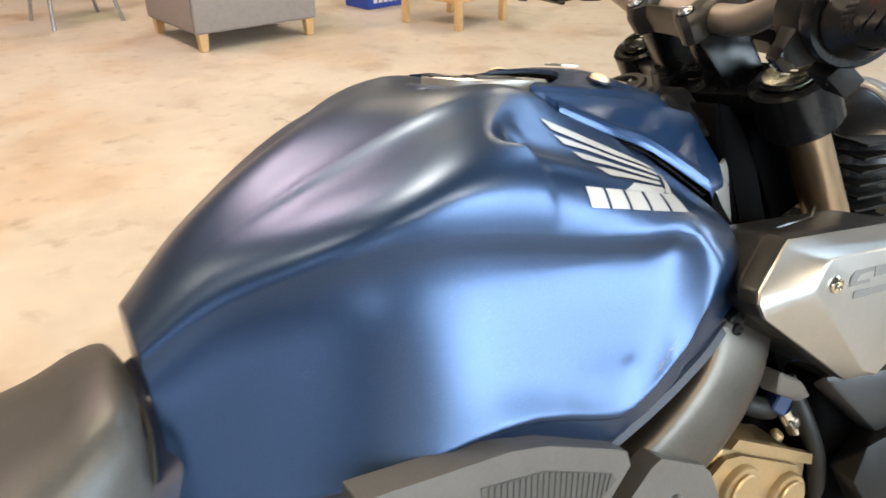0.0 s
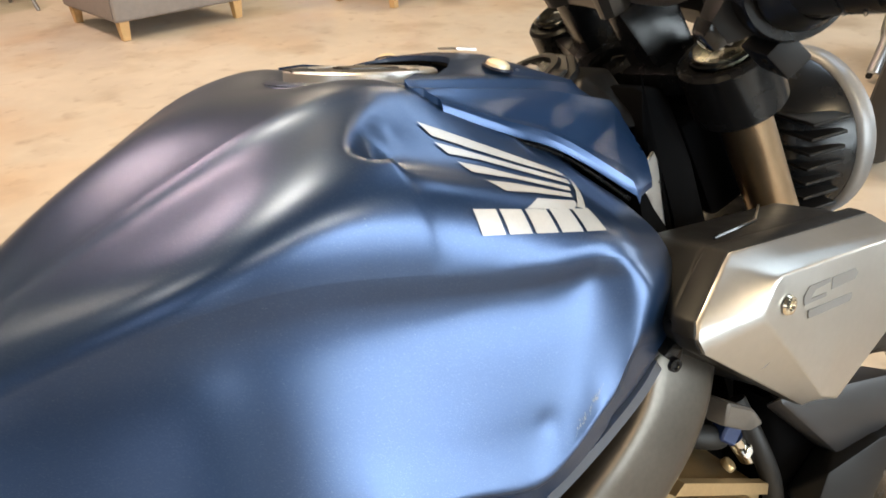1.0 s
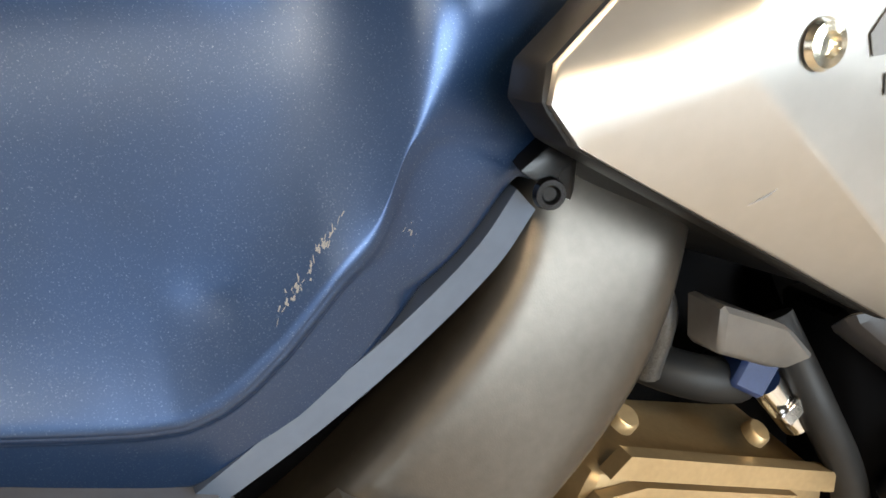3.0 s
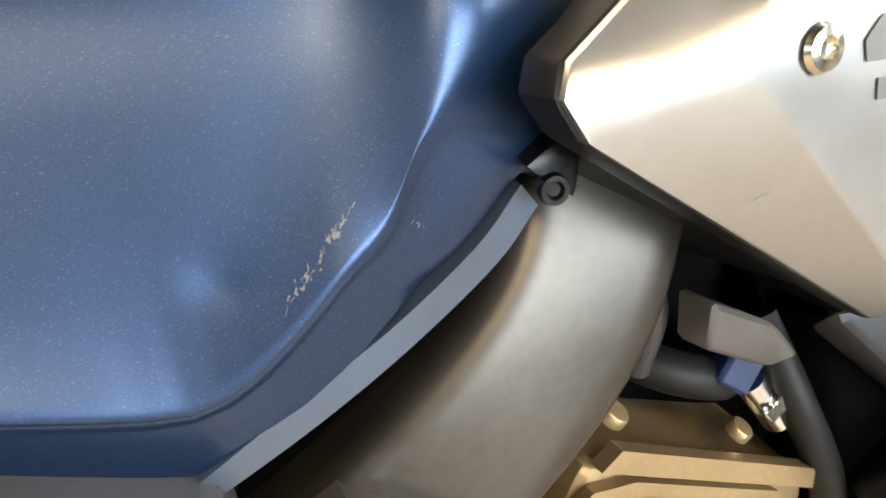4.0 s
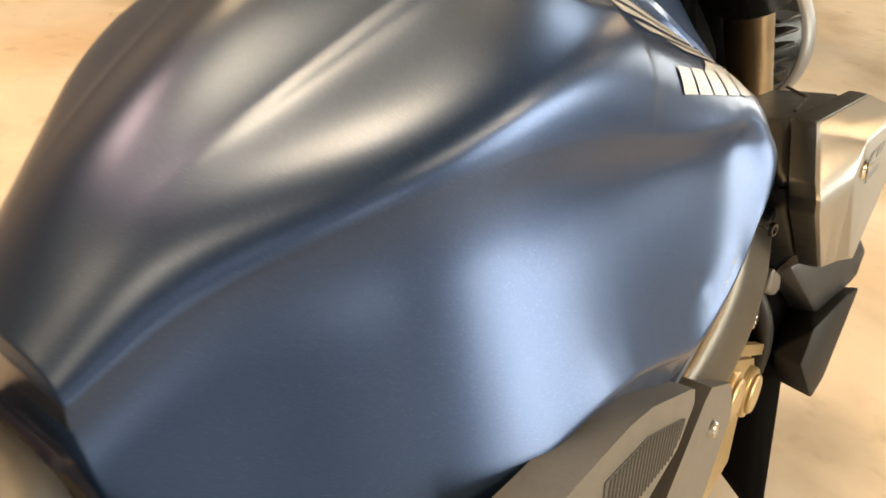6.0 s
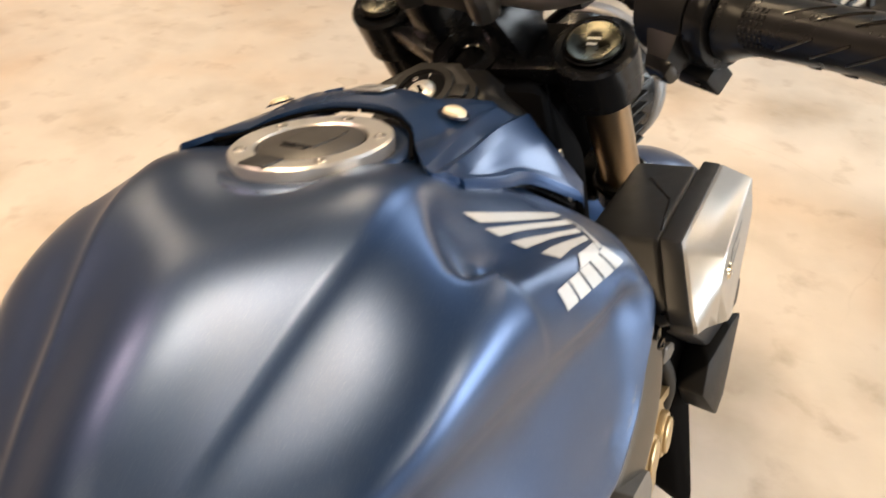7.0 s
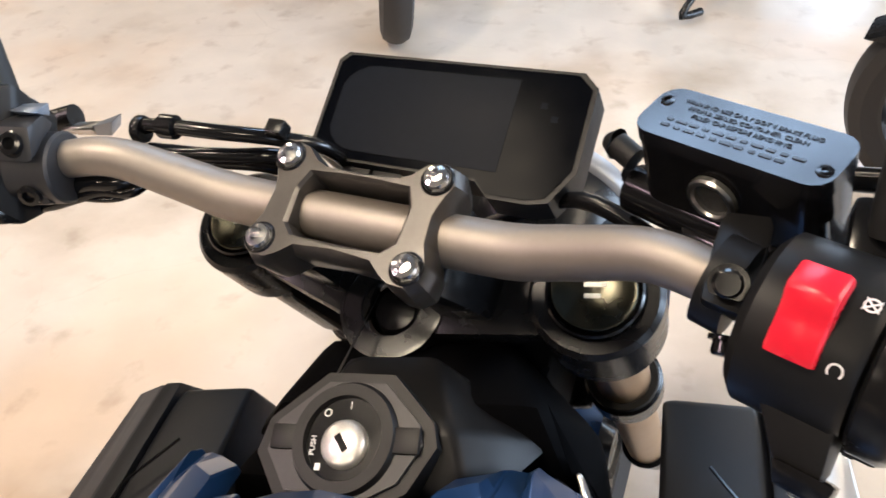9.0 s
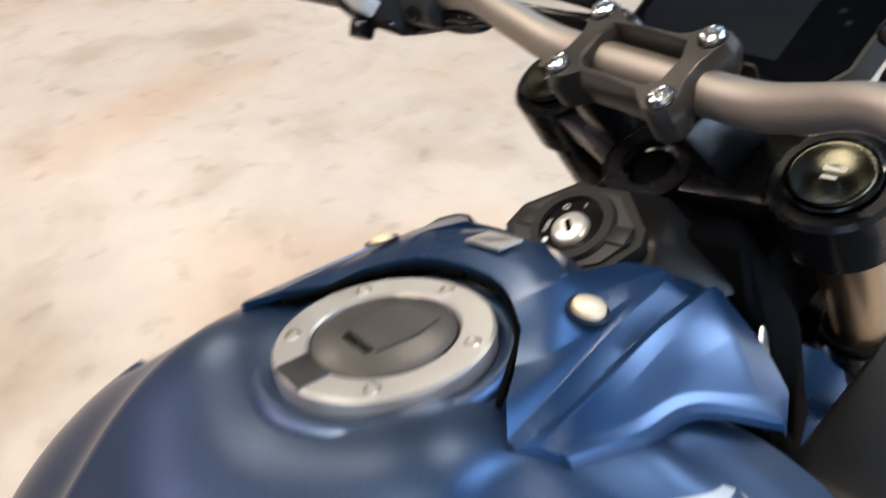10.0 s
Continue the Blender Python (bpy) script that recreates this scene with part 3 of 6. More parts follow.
# --- cover ahead of the filler cap; columns from the middle to the seam
COVER = [
    [(0, -0.003, 0.9925), (0, 0.014, 0.9915), (0, 0.030, 0.988), (0, 0.040, 0.984), (0, 0.060, 0.964)],
    [(0.017, -0.005, 0.9925), (0.017, 0.013, 0.9915), (0.017, 0.029, 0.988), (0.017, 0.040, 0.9835), (0.018, 0.058, 0.962)],
    [(0.027, -0.008, 0.9925), (0.030, 0.008, 0.9915), (0.033, 0.020, 0.989), (0.034, 0.028, 0.9865), (0.037, 0.050, 0.964)],
    [(0.036, -0.013, 0.9925), (0.042, -0.001, 0.9915), (0.046, 0.008, 0.990), (0.0495, 0.016, 0.9885), (0.0510, 0.046, 0.964)],
    [(0.041, -0.017, 0.9925), (0.0475, 0.000, 0.9910), (0.0505, 0.019, 0.9872), (0.0530, 0.060, 0.969), (0.0535, 0.078, 0.950)],
    [(0.056, -0.030, 0.991), (0.066, -0.010, 0.988), (0.068, 0.022, 0.981), (0.070, 0.070, 0.963), (0.071, 0.088, 0.942)],
    [(0.068, -0.050, 0.9895), (0.0770, -0.030, 0.9870), (0.0765, 0.014, 0.9775), (0.0745, 0.056, 0.9655), (0.076, 0.088, 0.945)],
    [(0.083, -0.073, 0.9965), (0.0840, -0.040, 0.9885), (0.0800, 0.010, 0.9780), (0.0760, 0.057, 0.9648), (0.077, 0.089, 0.943)],
    [(0.0965, -0.0895, 0.9965), (0.0905, -0.045, 0.9878), (0.0835, 0.008, 0.9768), (0.0775, 0.060, 0.9638), (0.078, 0.090, 0.942)],
    [(0.1000, -0.0890, 0.9925), (0.0965, -0.044, 0.9802), (0.0915, 0.010, 0.9675), (0.0868, 0.064, 0.9532), (0.086, 0.092, 0.937)],
    [(0.1045, -0.0820, 0.9905), (0.1012, -0.036, 0.9808), (0.0955, 0.020, 0.9680), (0.0900, 0.088, 0.9455), (0.0905, 0.096, 0.936)],
    [(0.1075, -0.0790, 0.9865), (0.1060, -0.030, 0.9735), (0.1005, 0.024, 0.9600), (0.0940, 0.086, 0.9395), (0.094, 0.096, 0.930)],
    [(0.1090, -0.0780, 0.9855), (0.1105, -0.032, 0.9680), (0.1090, 0.016, 0.9500), (0.1095, 0.070, 0.9320), (0.114, 0.098, 0.902)],
    [(0.1100, -0.0765, 0.9845), (0.1135, -0.036, 0.9645), (0.1145, 0.008, 0.9445), (0.1300, 0.052, 0.9115), (0.134, 0.080, 0.893)],
    [(0.1120, -0.0760, 0.9830), (0.1175, -0.035, 0.9620), (0.1200, 0.010, 0.9400), (0.1395, 0.054, 0.9010), (0.141, 0.060, 0.893)],
    [(0.1130, -0.0755, 0.9800), (0.1190, -0.034, 0.9575), (0.1215, 0.010, 0.9345), (0.1415, 0.055, 0.8945), (0.142, 0.057, 0.888)],
]


def cover():
    a = np.array(COVER)
    a[0, :, 0] = mid_x(a[0, :, 1])
    rows = [np.vstack([catmull(c[:4], 6), c[3:4] * 0.93 + c[4:5] * 0.07, c[3:4] * 0.5 + c[4:5] * 0.5, c[4:5]]) for c in a]
    rows = chaikin_rows(rows)
    right = np.array(rows)
    full = np.concatenate([mirrored(right)[:0:-1], right])
    bm = grid_mesh(full)
    rim = [e for e in bm.edges if e.is_boundary]
    skirt = bmesh.ops.extrude_edge_only(bm, edges=rim)["geom"]
    bmesh.ops.translate(bm, vec=(0, 0, -0.005), verts=[g for g in skirt if isinstance(g, bmesh.types.BMVert)])
    return bm


def chaikin_rows(rows):
    """Softens the folds between neighbouring columns a little."""
    r = np.array(rows)
    out = [r[0]]
    for a, b in zip(r[:-1], r[1:]):
        out += [a * 0.94 + b * 0.06, a * 0.06 + b * 0.94]
    return out + [r[-1]]


tank_cover = part("tank_cover", cover(), BLUE_GLOSS, bike, "satin blue plastic cover round the filler", sharp=24)
part("cover_seam", tube([p for p in catmull([(0.0735, -0.070, 0.978), (0.096, -0.096, 0.985), (0.109, -0.076, 0.9745), (0.1125, -0.035, 0.9515), (0.113, 0.010, 0.9285), (0.118, 0.034, 0.910), (0.133, 0.057, 0.885)], 6)], 0.0019, 8), BLACK, tank_cover, "black rubber seam")
# a dark tube each side draws the drop shadow behind the cover edge
for s in (1, -1):
    gap = np.array(catmull([(0.0, -0.0045, 0.9868), (0.017, -0.0065, 0.9868), (0.036, -0.0150, 0.9872), (0.055, -0.0325, 0.9876), (0.0665, -0.0530, 0.9885), (0.079, -0.0745, 0.9925)], 6))
    part("filler_shade_line", tube(gap if s > 0 else mirrored(gap), 0.0017, 8), SHADE_BLACK, tank_cover, "dark line drawn for the shadow behind the cover edge")
inset = np.array([(-0.0455, 0.0160, 0.9905), (-0.0350, 0.0270, 0.9895), (-0.0420, 0.0520, 0.9700), (-0.0530, 0.0480, 0.9720)])
part("inset_panel", bevelled(hull([tuple(p) for p in inset] + [tuple(p - np.array((0, 0, 0.004))) for p in inset]), 0.0008, 1), BLUE_GLOSS, tank_cover, "slanted raised panel of the cover")
badge_m = basis((float(mid_x(0.03)) + 0.001, 0.0205, 0.9922), (0, 0.20, 1))
part("badge", plate([(-0.014, -0.008), (0.011, -0.008), (0.014, 0.008), (-0.010, 0.008)], 0.0016, 0.0005, 1), RING, tank_cover, "small silver badge plate", badge_m)
part("badge_shape", plate([(-0.010, -0.005), (0.000, -0.005), (0.010, 0.005), (0.004, 0.005), (-0.004, 0.001)], 0.0004), GREY_DECAL, tank_cover, "", badge_m @ Matrix.Translation((0, 0, 0.0017)))
for s in (-1, 1):
    x = 0.072 if s > 0 else 2 * mid_x(0) - 0.072
    sm = basis((x, 0.0, 0.9858), (0.30 * s, 0.25, 1)) @ Matrix.Scale(1.12, 4)
    part("cover_screw", lathe([(0, 0.0045), (0.005, 0.0042), (0.0072, 0.0028), (0.0078, 0.0)], 20), GOLD, tank_cover, "domed gold screw", sm)
    part("screw_washer", lathe([(0.0078, 0.0005), (0.0086, 0.0012), (0.0096, 0.0012), (0.0100, 0.0)], 20), NAVY, tank_cover, "", sm)

# --- filler cap
CAPM = basis((mid_x(-0.067) - 0.001, -0.066, 0.9922), (0, 0.16, 1)) @ Matrix.Diagonal((1.075, 1.075, 1.0, 1))
cap = part("filler_ring", lathe([(0.0345, -0.012), (0.0345, 0.0008), (0.0358, 0.0022), (0.0492, 0.0026), (0.0508, 0.0012), (0.051, -0.012)], 72), RING, bike, "brushed aluminium ring of the fuel filler", CAPM)
LIDM = Matrix.Rotation(radians(-8), 4, "Z")
part("filler_lid", lathe([(0.0, 0.0030), (0.029, 0.0026), (0.0332, 0.0012), (0.0342, -0.008)], 56), LID, cap, "dark grey flip lid of the filler")
part("key_flap", plate([(-0.013, -0.016), (0.013, -0.016), (0.015, 0.004), (0.012, 0.018), (-0.012, 0.018), (-0.015, 0.004)], 0.0022, 0.0008, 2, LIDM @ Matrix.Translation((0, 0.004, 0.0018))), LID, cap)
part("finger_notch", box(0.020, 0.005, 0.0016, 0.0005, 1, LIDM @ Matrix.Translation((0, -0.014, 0.0030))), BLACK, cap)
part("hinge", box(0.021, 0.016, 0.004, 0.001, 2, LIDM @ Matrix.Translation((0, -0.0415, 0.0016))), GREY_PLASTIC, cap, "dark hinge block of the filler lid")
# a black sheet gives the gap round the ring its shade
part("filler_well", lathe([(0.064, -0.006), (0.067, -0.013), (0.094, -0.016)], 48), BLACK, cap, "black sheet for the shaded gap round the filler")
part("filler_seat", lathe([(0.0512, -0.008), (0.054, -0.0045), (0.0585, -0.0035), (0.0635, -0.0055), (0.068, -0.012)], 72), BLUE, cap)
for k in range(5):
    a = radians((92, 22, -48, 152, 218)[k])
    part("cap_bolt", lathe([(0, 0.0022), (0.0016, 0.0022), (0.0022, 0.0034), (0.0034, 0.0034), (0.0040, 0.0024)], 14), STEEL, cap, "", Matrix.Translation((0.0428 * math.cos(a), 0.0428 * math.sin(a), 0)))

# --- wing mark and letters as plain shapes laid on the flank


def flank_ray(y, z):
    """The place on the right flank at y, z."""
    dg = bpy.context.evaluated_depsgraph_get()
    ok, loc, nor, _ = tank.ray_cast((0.4, y, z), (-1, 0, 0), depsgraph=dg)
    return loc if ok else Vector((0.2, y, z))


bpy.context.view_layer.update()


def flank_patch(outline, lift=0.0006):
    """A thin sheet over the flank inside a (y, z) outline."""
    bm = bmesh.new()
    vs = [bm.verts.new((y, z, 0)) for y, z in outline]
    bm.faces.new(vs)
    bmesh.ops.triangulate(bm, faces=bm.faces)
    for _ in range(3):
        bmesh.ops.subdivide_edges(bm, edges=[e for e in bm.edges if e.calc_length() > 0.0045], cuts=1, use_grid_fill=False)
        bmesh.ops.triangulate(bm, faces=bm.faces)
    for v in bm.verts:
        p = flank_ray(v.co.x, v.co.y)
        v.co = p + Vector((0.8, 0, 0.6)) * lift * 1.6
    return bm


def lerp2(a, b, u):
    return (a[0] + (b[0] - a[0]) * u, a[1] + (b[1] - a[1]) * u)


# feathers of the wing, each a thin sheet
FEATHERS = [
    [(-0.1003, 0.976), (-0.0785, 0.9633), (-0.0522, 0.9478), (-0.019, 0.928), (-0.0149, 0.9235), (-0.0463, 0.9398), (-0.0761, 0.9562), (-0.0967, 0.9679)],
    [(-0.0978, 0.965), (-0.081, 0.9564), (-0.0505, 0.9402), (-0.0193, 0.924), (-0.0217, 0.9226), (-0.0568, 0.9406), (-0.0772, 0.951), (-0.0941, 0.9582)],
    [(-0.0922, 0.9538), (-0.0778, 0.9475), (-0.0563, 0.9368), (-0.027, 0.9233), (-0.0296, 0.9222), (-0.0621, 0.9373), (-0.0886, 0.9481)],
    [(-0.0849, 0.9435), (-0.0701, 0.938), (-0.0322, 0.9219), (-0.0346, 0.9208), (-0.0597, 0.9306), (-0.0793, 0.9373)],
    [(-0.0624, 0.929), (-0.0546, 0.9263), (-0.0357, 0.9197), (-0.0365, 0.9184), (-0.0421, 0.9177), (-0.0746, 0.9276)],
]
for outline in FEATHERS:
    part("wing_feather", flank_patch(outline), DECAL, tank, "silver wing decal stripe")
part("wing_edge", flank_patch([(-0.0139, 0.9226), (-0.0154, 0.9202), (-0.0331, 0.915), (-0.0386, 0.9177), (-0.0298, 0.9196), (-0.0192, 0.9217)]), DECAL, tank, "silver wing decal edge")
# the lettering below the wing, as five plain bars
for k in range(5):
    u0, u1 = 0.2 * k + 0.014, 0.2 * k + 0.184
    top, foot = ((-0.1095, 0.9375), (-0.0290, 0.9140)), ((-0.1090, 0.9235), (-0.0280, 0.9030))
    part("mark_bar", flank_patch([lerp2(*top, u0), lerp2(*top, u1), lerp2(*foot, u1), lerp2(*foot, u0)]), DECAL, tank, "plain silver bar of the tank mark")

# --- scratches on the flank: a run of chipped flakes beside the edge, a few on the band
chip = random.Random(4)
for k in range(64):
    u = chip.choice((chip.gauss(0.86, 0.09), chip.gauss(0.52, 0.10), chip.gauss(0.34, 0.07), chip.uniform(0.0, 1.0)))
    y0, z0 = -0.0795 + 0.0230 * u + chip.gauss(0, 0.0006), 0.7935 + 0.0215 * u + chip.gauss(0, 0.0006)
    if k > 56:
        y0, z0 = -0.036 + chip.gauss(0, 0.0012), 0.806 + chip.gauss(0, 0.0025)
    ln, wd, tilt = chip.uniform(0.0005, 0.0022), chip.uniform(0.00012, 0.00045), chip.gauss(1.15, 0.28)
    part("scratch", flank_patch([(y0, z0), (y0 + wd, z0 - wd * 0.6), (y0 + wd * 0.8 + ln * math.cos(tilt), z0 + ln * math.sin(tilt) - wd), (y0 + ln * math.cos(tilt), z0 + ln * math.sin(tilt))], 0.0001), SCRATCH, tank, "chipped pale scratch in the paint")

# --- grey strip under the tank edge
low_line = catmull([(0.196, -0.122, 0.7370), (0.198, -0.1075, 0.7420), (0.199, -0.074, 0.7535), (0.200, -0.042, 0.7675), (0.201, -0.0115, 0.7845), (0.202, 0.0045, 0.7990)], 6)
high_line = catmull([(0.197, -0.1270, 0.7440), (0.199, -0.1120, 0.7495), (0.200, -0.081, 0.7625), (0.201, -0.049, 0.7755), (0.202, -0.0180, 0.7925), (0.203, -0.0010, 0.8075)], 6)
part("edge_strip", thicken(grid_mesh([low_line + np.array((-0.010, 0, 0)), low_line, high_line, high_line + np.array((-0.012, 0, 0.002))]), 0.002), STRIP, bike, "blue-grey trim strip under the tank", sharp=30)

# --- ignition
IGN = basis((-0.004, 0.092, 0.9575), (-0.03, -0.36, 0.93))
OCT = [(-0.050, -0.008), (-0.034, -0.031), (0.014, -0.036), (0.036, -0.024), (0.049, -0.002), (0.046, 0.010), (0.022, 0.034), (-0.016, 0.035), (-0.046, 0.010)]
ign = part("ignition_surround", plate(OCT, 0.034, 0.006, 3, Matrix.Translation((0, 0, -0.034))), PLASTIC, bike, "black plastic ignition lock surround", IGN)
part("ignition_plate", plate([(x * 0.86, y * 0.84) for x, y in OCT], 0.002, 0.0014, 2, Matrix.Translation((0, 0, 0.0))), GREY_PLASTIC, ign)
part("ignition_ring", merge(lathe([(0.0205, 0.001), (0.0215, 0.0055), (0.0275, 0.0055), (0.0295, 0.0015)], 48), box(0.014, 0.013, 0.003, 0.001, 2, Matrix.Translation((0.034, 0, 0.0025))), box(0.014, 0.013, 0.003, 0.001, 2, Matrix.Translation((-0.034, 0, 0.0025)))), PLASTIC, ign, "black ring with two lugs")
part("lock_face", lathe([(0.0, 0.0026), (0.0215, 0.0026)], 40), BLACK_GLOSS, ign, "gloss black lock face with printed marks")
CYLM = Matrix.Translation((0.001, -0.003, 0))
part("key_cylinder", moved(lathe([(0.0, 0.0068), (0.0102, 0.0068), (0.0118, 0.0056), (0.0126, 0.0026)], 36), CYLM), CYL, ign, "bright worn steel key cylinder")
part("key_slot", box(0.0036, 0.0095, 0.0012, m=CYLM @ Matrix.Translation((0, 0, 0.0068)) @ Matrix.Rotation(radians(38), 4, "Z")), BLACK_GLOSS, ign)


def text(body, size, material, parent, m, name="print", depth=0.0001):
    """Printed writing in the built-in font, as a mesh."""
    cu = bpy.data.curves.new(name, "FONT")
    cu.body, cu.size, cu.align_x, cu.align_y, cu.extrude = body, size, "CENTER", "CENTER", depth
    tmp = bpy.data.objects.new(name, cu)
    scene.collection.objects.link(tmp)
    bpy.context.view_layer.update()
    me = bpy.data.meshes.new_from_object(tmp.evaluated_get(bpy.context.evaluated_depsgraph_get()))
    bpy.data.objects.remove(tmp)
    bpy.data.curves.remove(cu)
    me.materials.clear()
    me.materials.append(material)
    ob = new(name, me)
    ob.parent, ob.matrix_basis = parent, m
    return ob


text("PUSH", 0.0042, WHITE, ign, pose(-0.0165, -0.004, 0.003, 0, 0, 90))
text("O", 0.0058, WHITE, ign, pose(-0.011, 0.0125, 0.003, 0, 0, 20))
text("I", 0.0058, WHITE, ign, pose(0.0015, 0.0165, 0.003, 0, 0, 0))
part("lock_mark", box(0.003, 0.0035, 0.0004, m=Matrix.Translation((-0.012, -0.0145, 0.003))), WHITE, ign)
part("lock_base", hull([(-0.034, 0.125, 0.945), (0.042, 0.120, 0.952), (-0.022, 0.150, 0.955), (0.030, 0.150, 0.955), (-0.05, 0.07, 0.93), (0.06, 0.07, 0.93), (-0.04, 0.16, 0.90), (0.045, 0.16, 0.90), (0.095, 0.125, 0.915), (0.05, 0.10, 0.958)], 0.004, 2), PLASTIC, bike, "black plastic cover of the steering lock")

# --- dark middle of the machine: frame head, airbox, wiring; its deep shade is put into the colour
part("frame_head", hull([(-0.10, 0.10, 0.905), (0.098, 0.10, 0.905), (-0.11, 0.09, 0.87), (0.118, 0.085, 0.875), (0.128, 0.10, 0.82), (-0.09, 0.19, 0.875), (0.070, 0.19, 0.875), (-0.15, 0.06, 0.76), (0.155, 0.06, 0.78), (-0.10, 0.24, 0.74), (0.08, 0.24, 0.74), (-0.11, 0.20, 0.50), (0.11, 0.20, 0.50), (-0.11, 0.0, 0.55), (0.11, 0.0, 0.55)], 0.008, 2), SHADE_BLACK, bike, "shade-black frame head and airbox")
part("neck_cover", hull([(-0.06, 0.125, 0.945), (0.088, 0.124, 0.948), (0.062, 0.182, 0.934), (-0.05, 0.182, 0.934), (0.114, 0.150, 0.885), (0.098, 0.112, 0.905), (0.112, 0.120, 0.84), (0.100, 0.175, 0.845), (0.060, 0.185, 0.905), (-0.07, 0.185, 0.905), (-0.10, 0.13, 0.90), (-0.10, 0.18, 0.80), (0.10, 0.21, 0.74), (-0.10, 0.21, 0.74), (0.12, 0.12, 0.74)], 0.008, 2), SHADE_BLACK, bike, "cover over the steering neck, shade-black like the void there")
part("vent_plate", box(0.003, 0.030, 0.060, 0.001, 1, basis((0.108, 0.115, 0.868), (0, -0.45, 1), (1, 0.3, 0))), STEEL, bike, "small pressed metal plate behind the cover")
for k, (a, b) in enumerate((((0.05, 0.125, 0.94), (0.085, 0.17, 0.87)), ((0.03, 0.14, 0.94), (0.07, 0.20, 0.86)), ((0.07, 0.12, 0.93), (0.10, 0.16, 0.85)))):
    a, b = np.array(a), np.array(b)
    part("wiring", tube(catmull([a, (a + b) / 2 + (0.004, 0.004, -0.01 + 0.006 * k), b - (0.02, 0, 0), b + (-0.03, 0.02, -0.10)], 6), 0.0032, 10), RUBBER, bike)

# --- steering
Y = STEER
FX = (0.119, -0.119)


def yoke(zt, zb, r, hub_r, arm, fore=0.0):
    bms = []
    for fx in FX:
        bms.append(lathe([(0.0250, zt - 0.004), (0.0272, zt), (r - 0.003, zt), (r, zt - 0.003), (r, zb + 0.003), (r - 0.003, zb), (0.0216, zb)], 40, m=Matrix.Translation((fx, 0.012, 0))))
        s = 1 if fx > 0 else -1
        bms.append(hull([(fx - 0.020 * s, 0.012 + 0.028, zt - 0.006), (fx - 0.020 * s, 0.012 - 0.028, zt - 0.006), (0.015 * s, -0.034, zt - arm), (0.015 * s, 0.030 + fore, zt - arm), (fx - 0.020 * s, 0.012 + 0.026, zt - 0.030), (fx - 0.020 * s, 0.012 - 0.026, zt - 0.030), (0.015 * s, -0.034, zt - arm - 0.026), (0.015 * s, 0.030 + fore, zt - arm - 0.026)], 0.005, 2))
    bms.append(lathe([(0.0195, zt - arm - 0.012), (0.0195, zt - arm + 0.002), (hub_r - 0.003, zt - arm + 0.002), (hub_r, zt - arm - 0.002), (hub_r, zt - arm - 0.030), (0.012, zt - arm - 0.030)], 40, m=Matrix.Translation((0, -0.019, 0))))
    return merge(*bms)


part("upper_yoke", yoke(-0.072, -0.124, 0.0375, 0.034, 0.012), BLACK, bike, "satin black cast upper fork yoke", Y)
part("stem_nut", lathe([(0.0, -0.090), (0.013, -0.090), (0.0145, -0.092), (0.0145, -0.100), (0.0185, -0.100), (0.0192, -0.094)], 36, m=Matrix.Translation((0, -0.019, 0))), BLACK_GLOSS, bike, "black stem nut in a bright ring", Y)
part("hub_lip", lathe([(0.0300, -0.0840), (0.0312, -0.0815), (0.0335, -0.0815), (0.0345, -0.0850)], 48, m=Matrix.Translation((0, -0.019, 0))), BLACK_GLOSS, bike, "polished rim of the yoke hub", Y)
part("stem_ring", lathe([(0.0170, -0.096), (0.0175, -0.0915), (0.0195, -0.0910), (0.0205, -0.096)], 40, m=Matrix.Translation((0, -0.019, 0))), CHROME, bike, "", Y)
part("lower_yoke", yoke(-0.264, -0.300, 0.030, 0.032, 0.010), BLACK, bike, "black lower fork yoke", Y)
for fx in FX:
    part("fork_tube", tube([(fx, 0.012, -0.100), (fx, 0.012, -0.62)], 0.0212, 40), FORK, bike, "bronze upside-down fork tube", Y)
    fc = part("fork_cap", lathe([(0, 0.0012), (0.0002, 0.0012), (0.018, 0.0012), (0.0196, 0.0022), (0.0208, 0.0022), (0.0222, 0.0002), (0.0225, -0.02)], 44), CAPTOP, bike, "dark polished fork cap with fine lettering", Y @ Matrix.Translation((fx, 0.012, -0.0685)) @ Matrix.Diagonal((1.10, 1.10, 1.0, 1)))
    part("fork_cap_ring", lathe([(0.0226, 0.0), (0.0235, 0.0012), (0.0246, 0.0)], 44), BLACK_GLOSS, fc)
    for row, n in ((0.003, 7), (-0.003, 5)):
        part("cap_mark", box(0.0016 * n, 0.0024, 0.0003, m=pose(0, row, 0.0014, 0, 0, 12)), MARK, fc, "fine pale lettering bar")
    part("fork_collar", lathe([(0.0214, -0.260), (0.0265, -0.260), (0.0275, -0.264)], 36, m=Matrix.Translation((fx, 0.012, 0))), RUBBER, bike, "", Y)

part("fork_sleeve", lathe([(0.0216, -0.126), (0.031, -0.126), (0.0315, -0.134), (0.030, -0.225), (0.0216, -0.228)], 36, m=Matrix.Translation((FX[1], 0.012, 0))), BLACK, bike, "black sleeve round the fork", Y)
# coloured as dark as the shaded space below the yoke
part("yoke_shield", hull([(-0.10, -0.020, -0.118), (0.095, -0.030, -0.118), (-0.10, 0.02, -0.118), (0.095, 0.02, -0.118), (-0.095, -0.020, -0.23), (0.092, -0.030, -0.23), (-0.095, 0.02, -0.23), (0.092, 0.02, -0.23), (0.0, -0.045, -0.125), (0.0, -0.045, -0.21)], 0.006, 2), SHADE_BLACK, bike, "shade-black plastic below the yoke", Y)
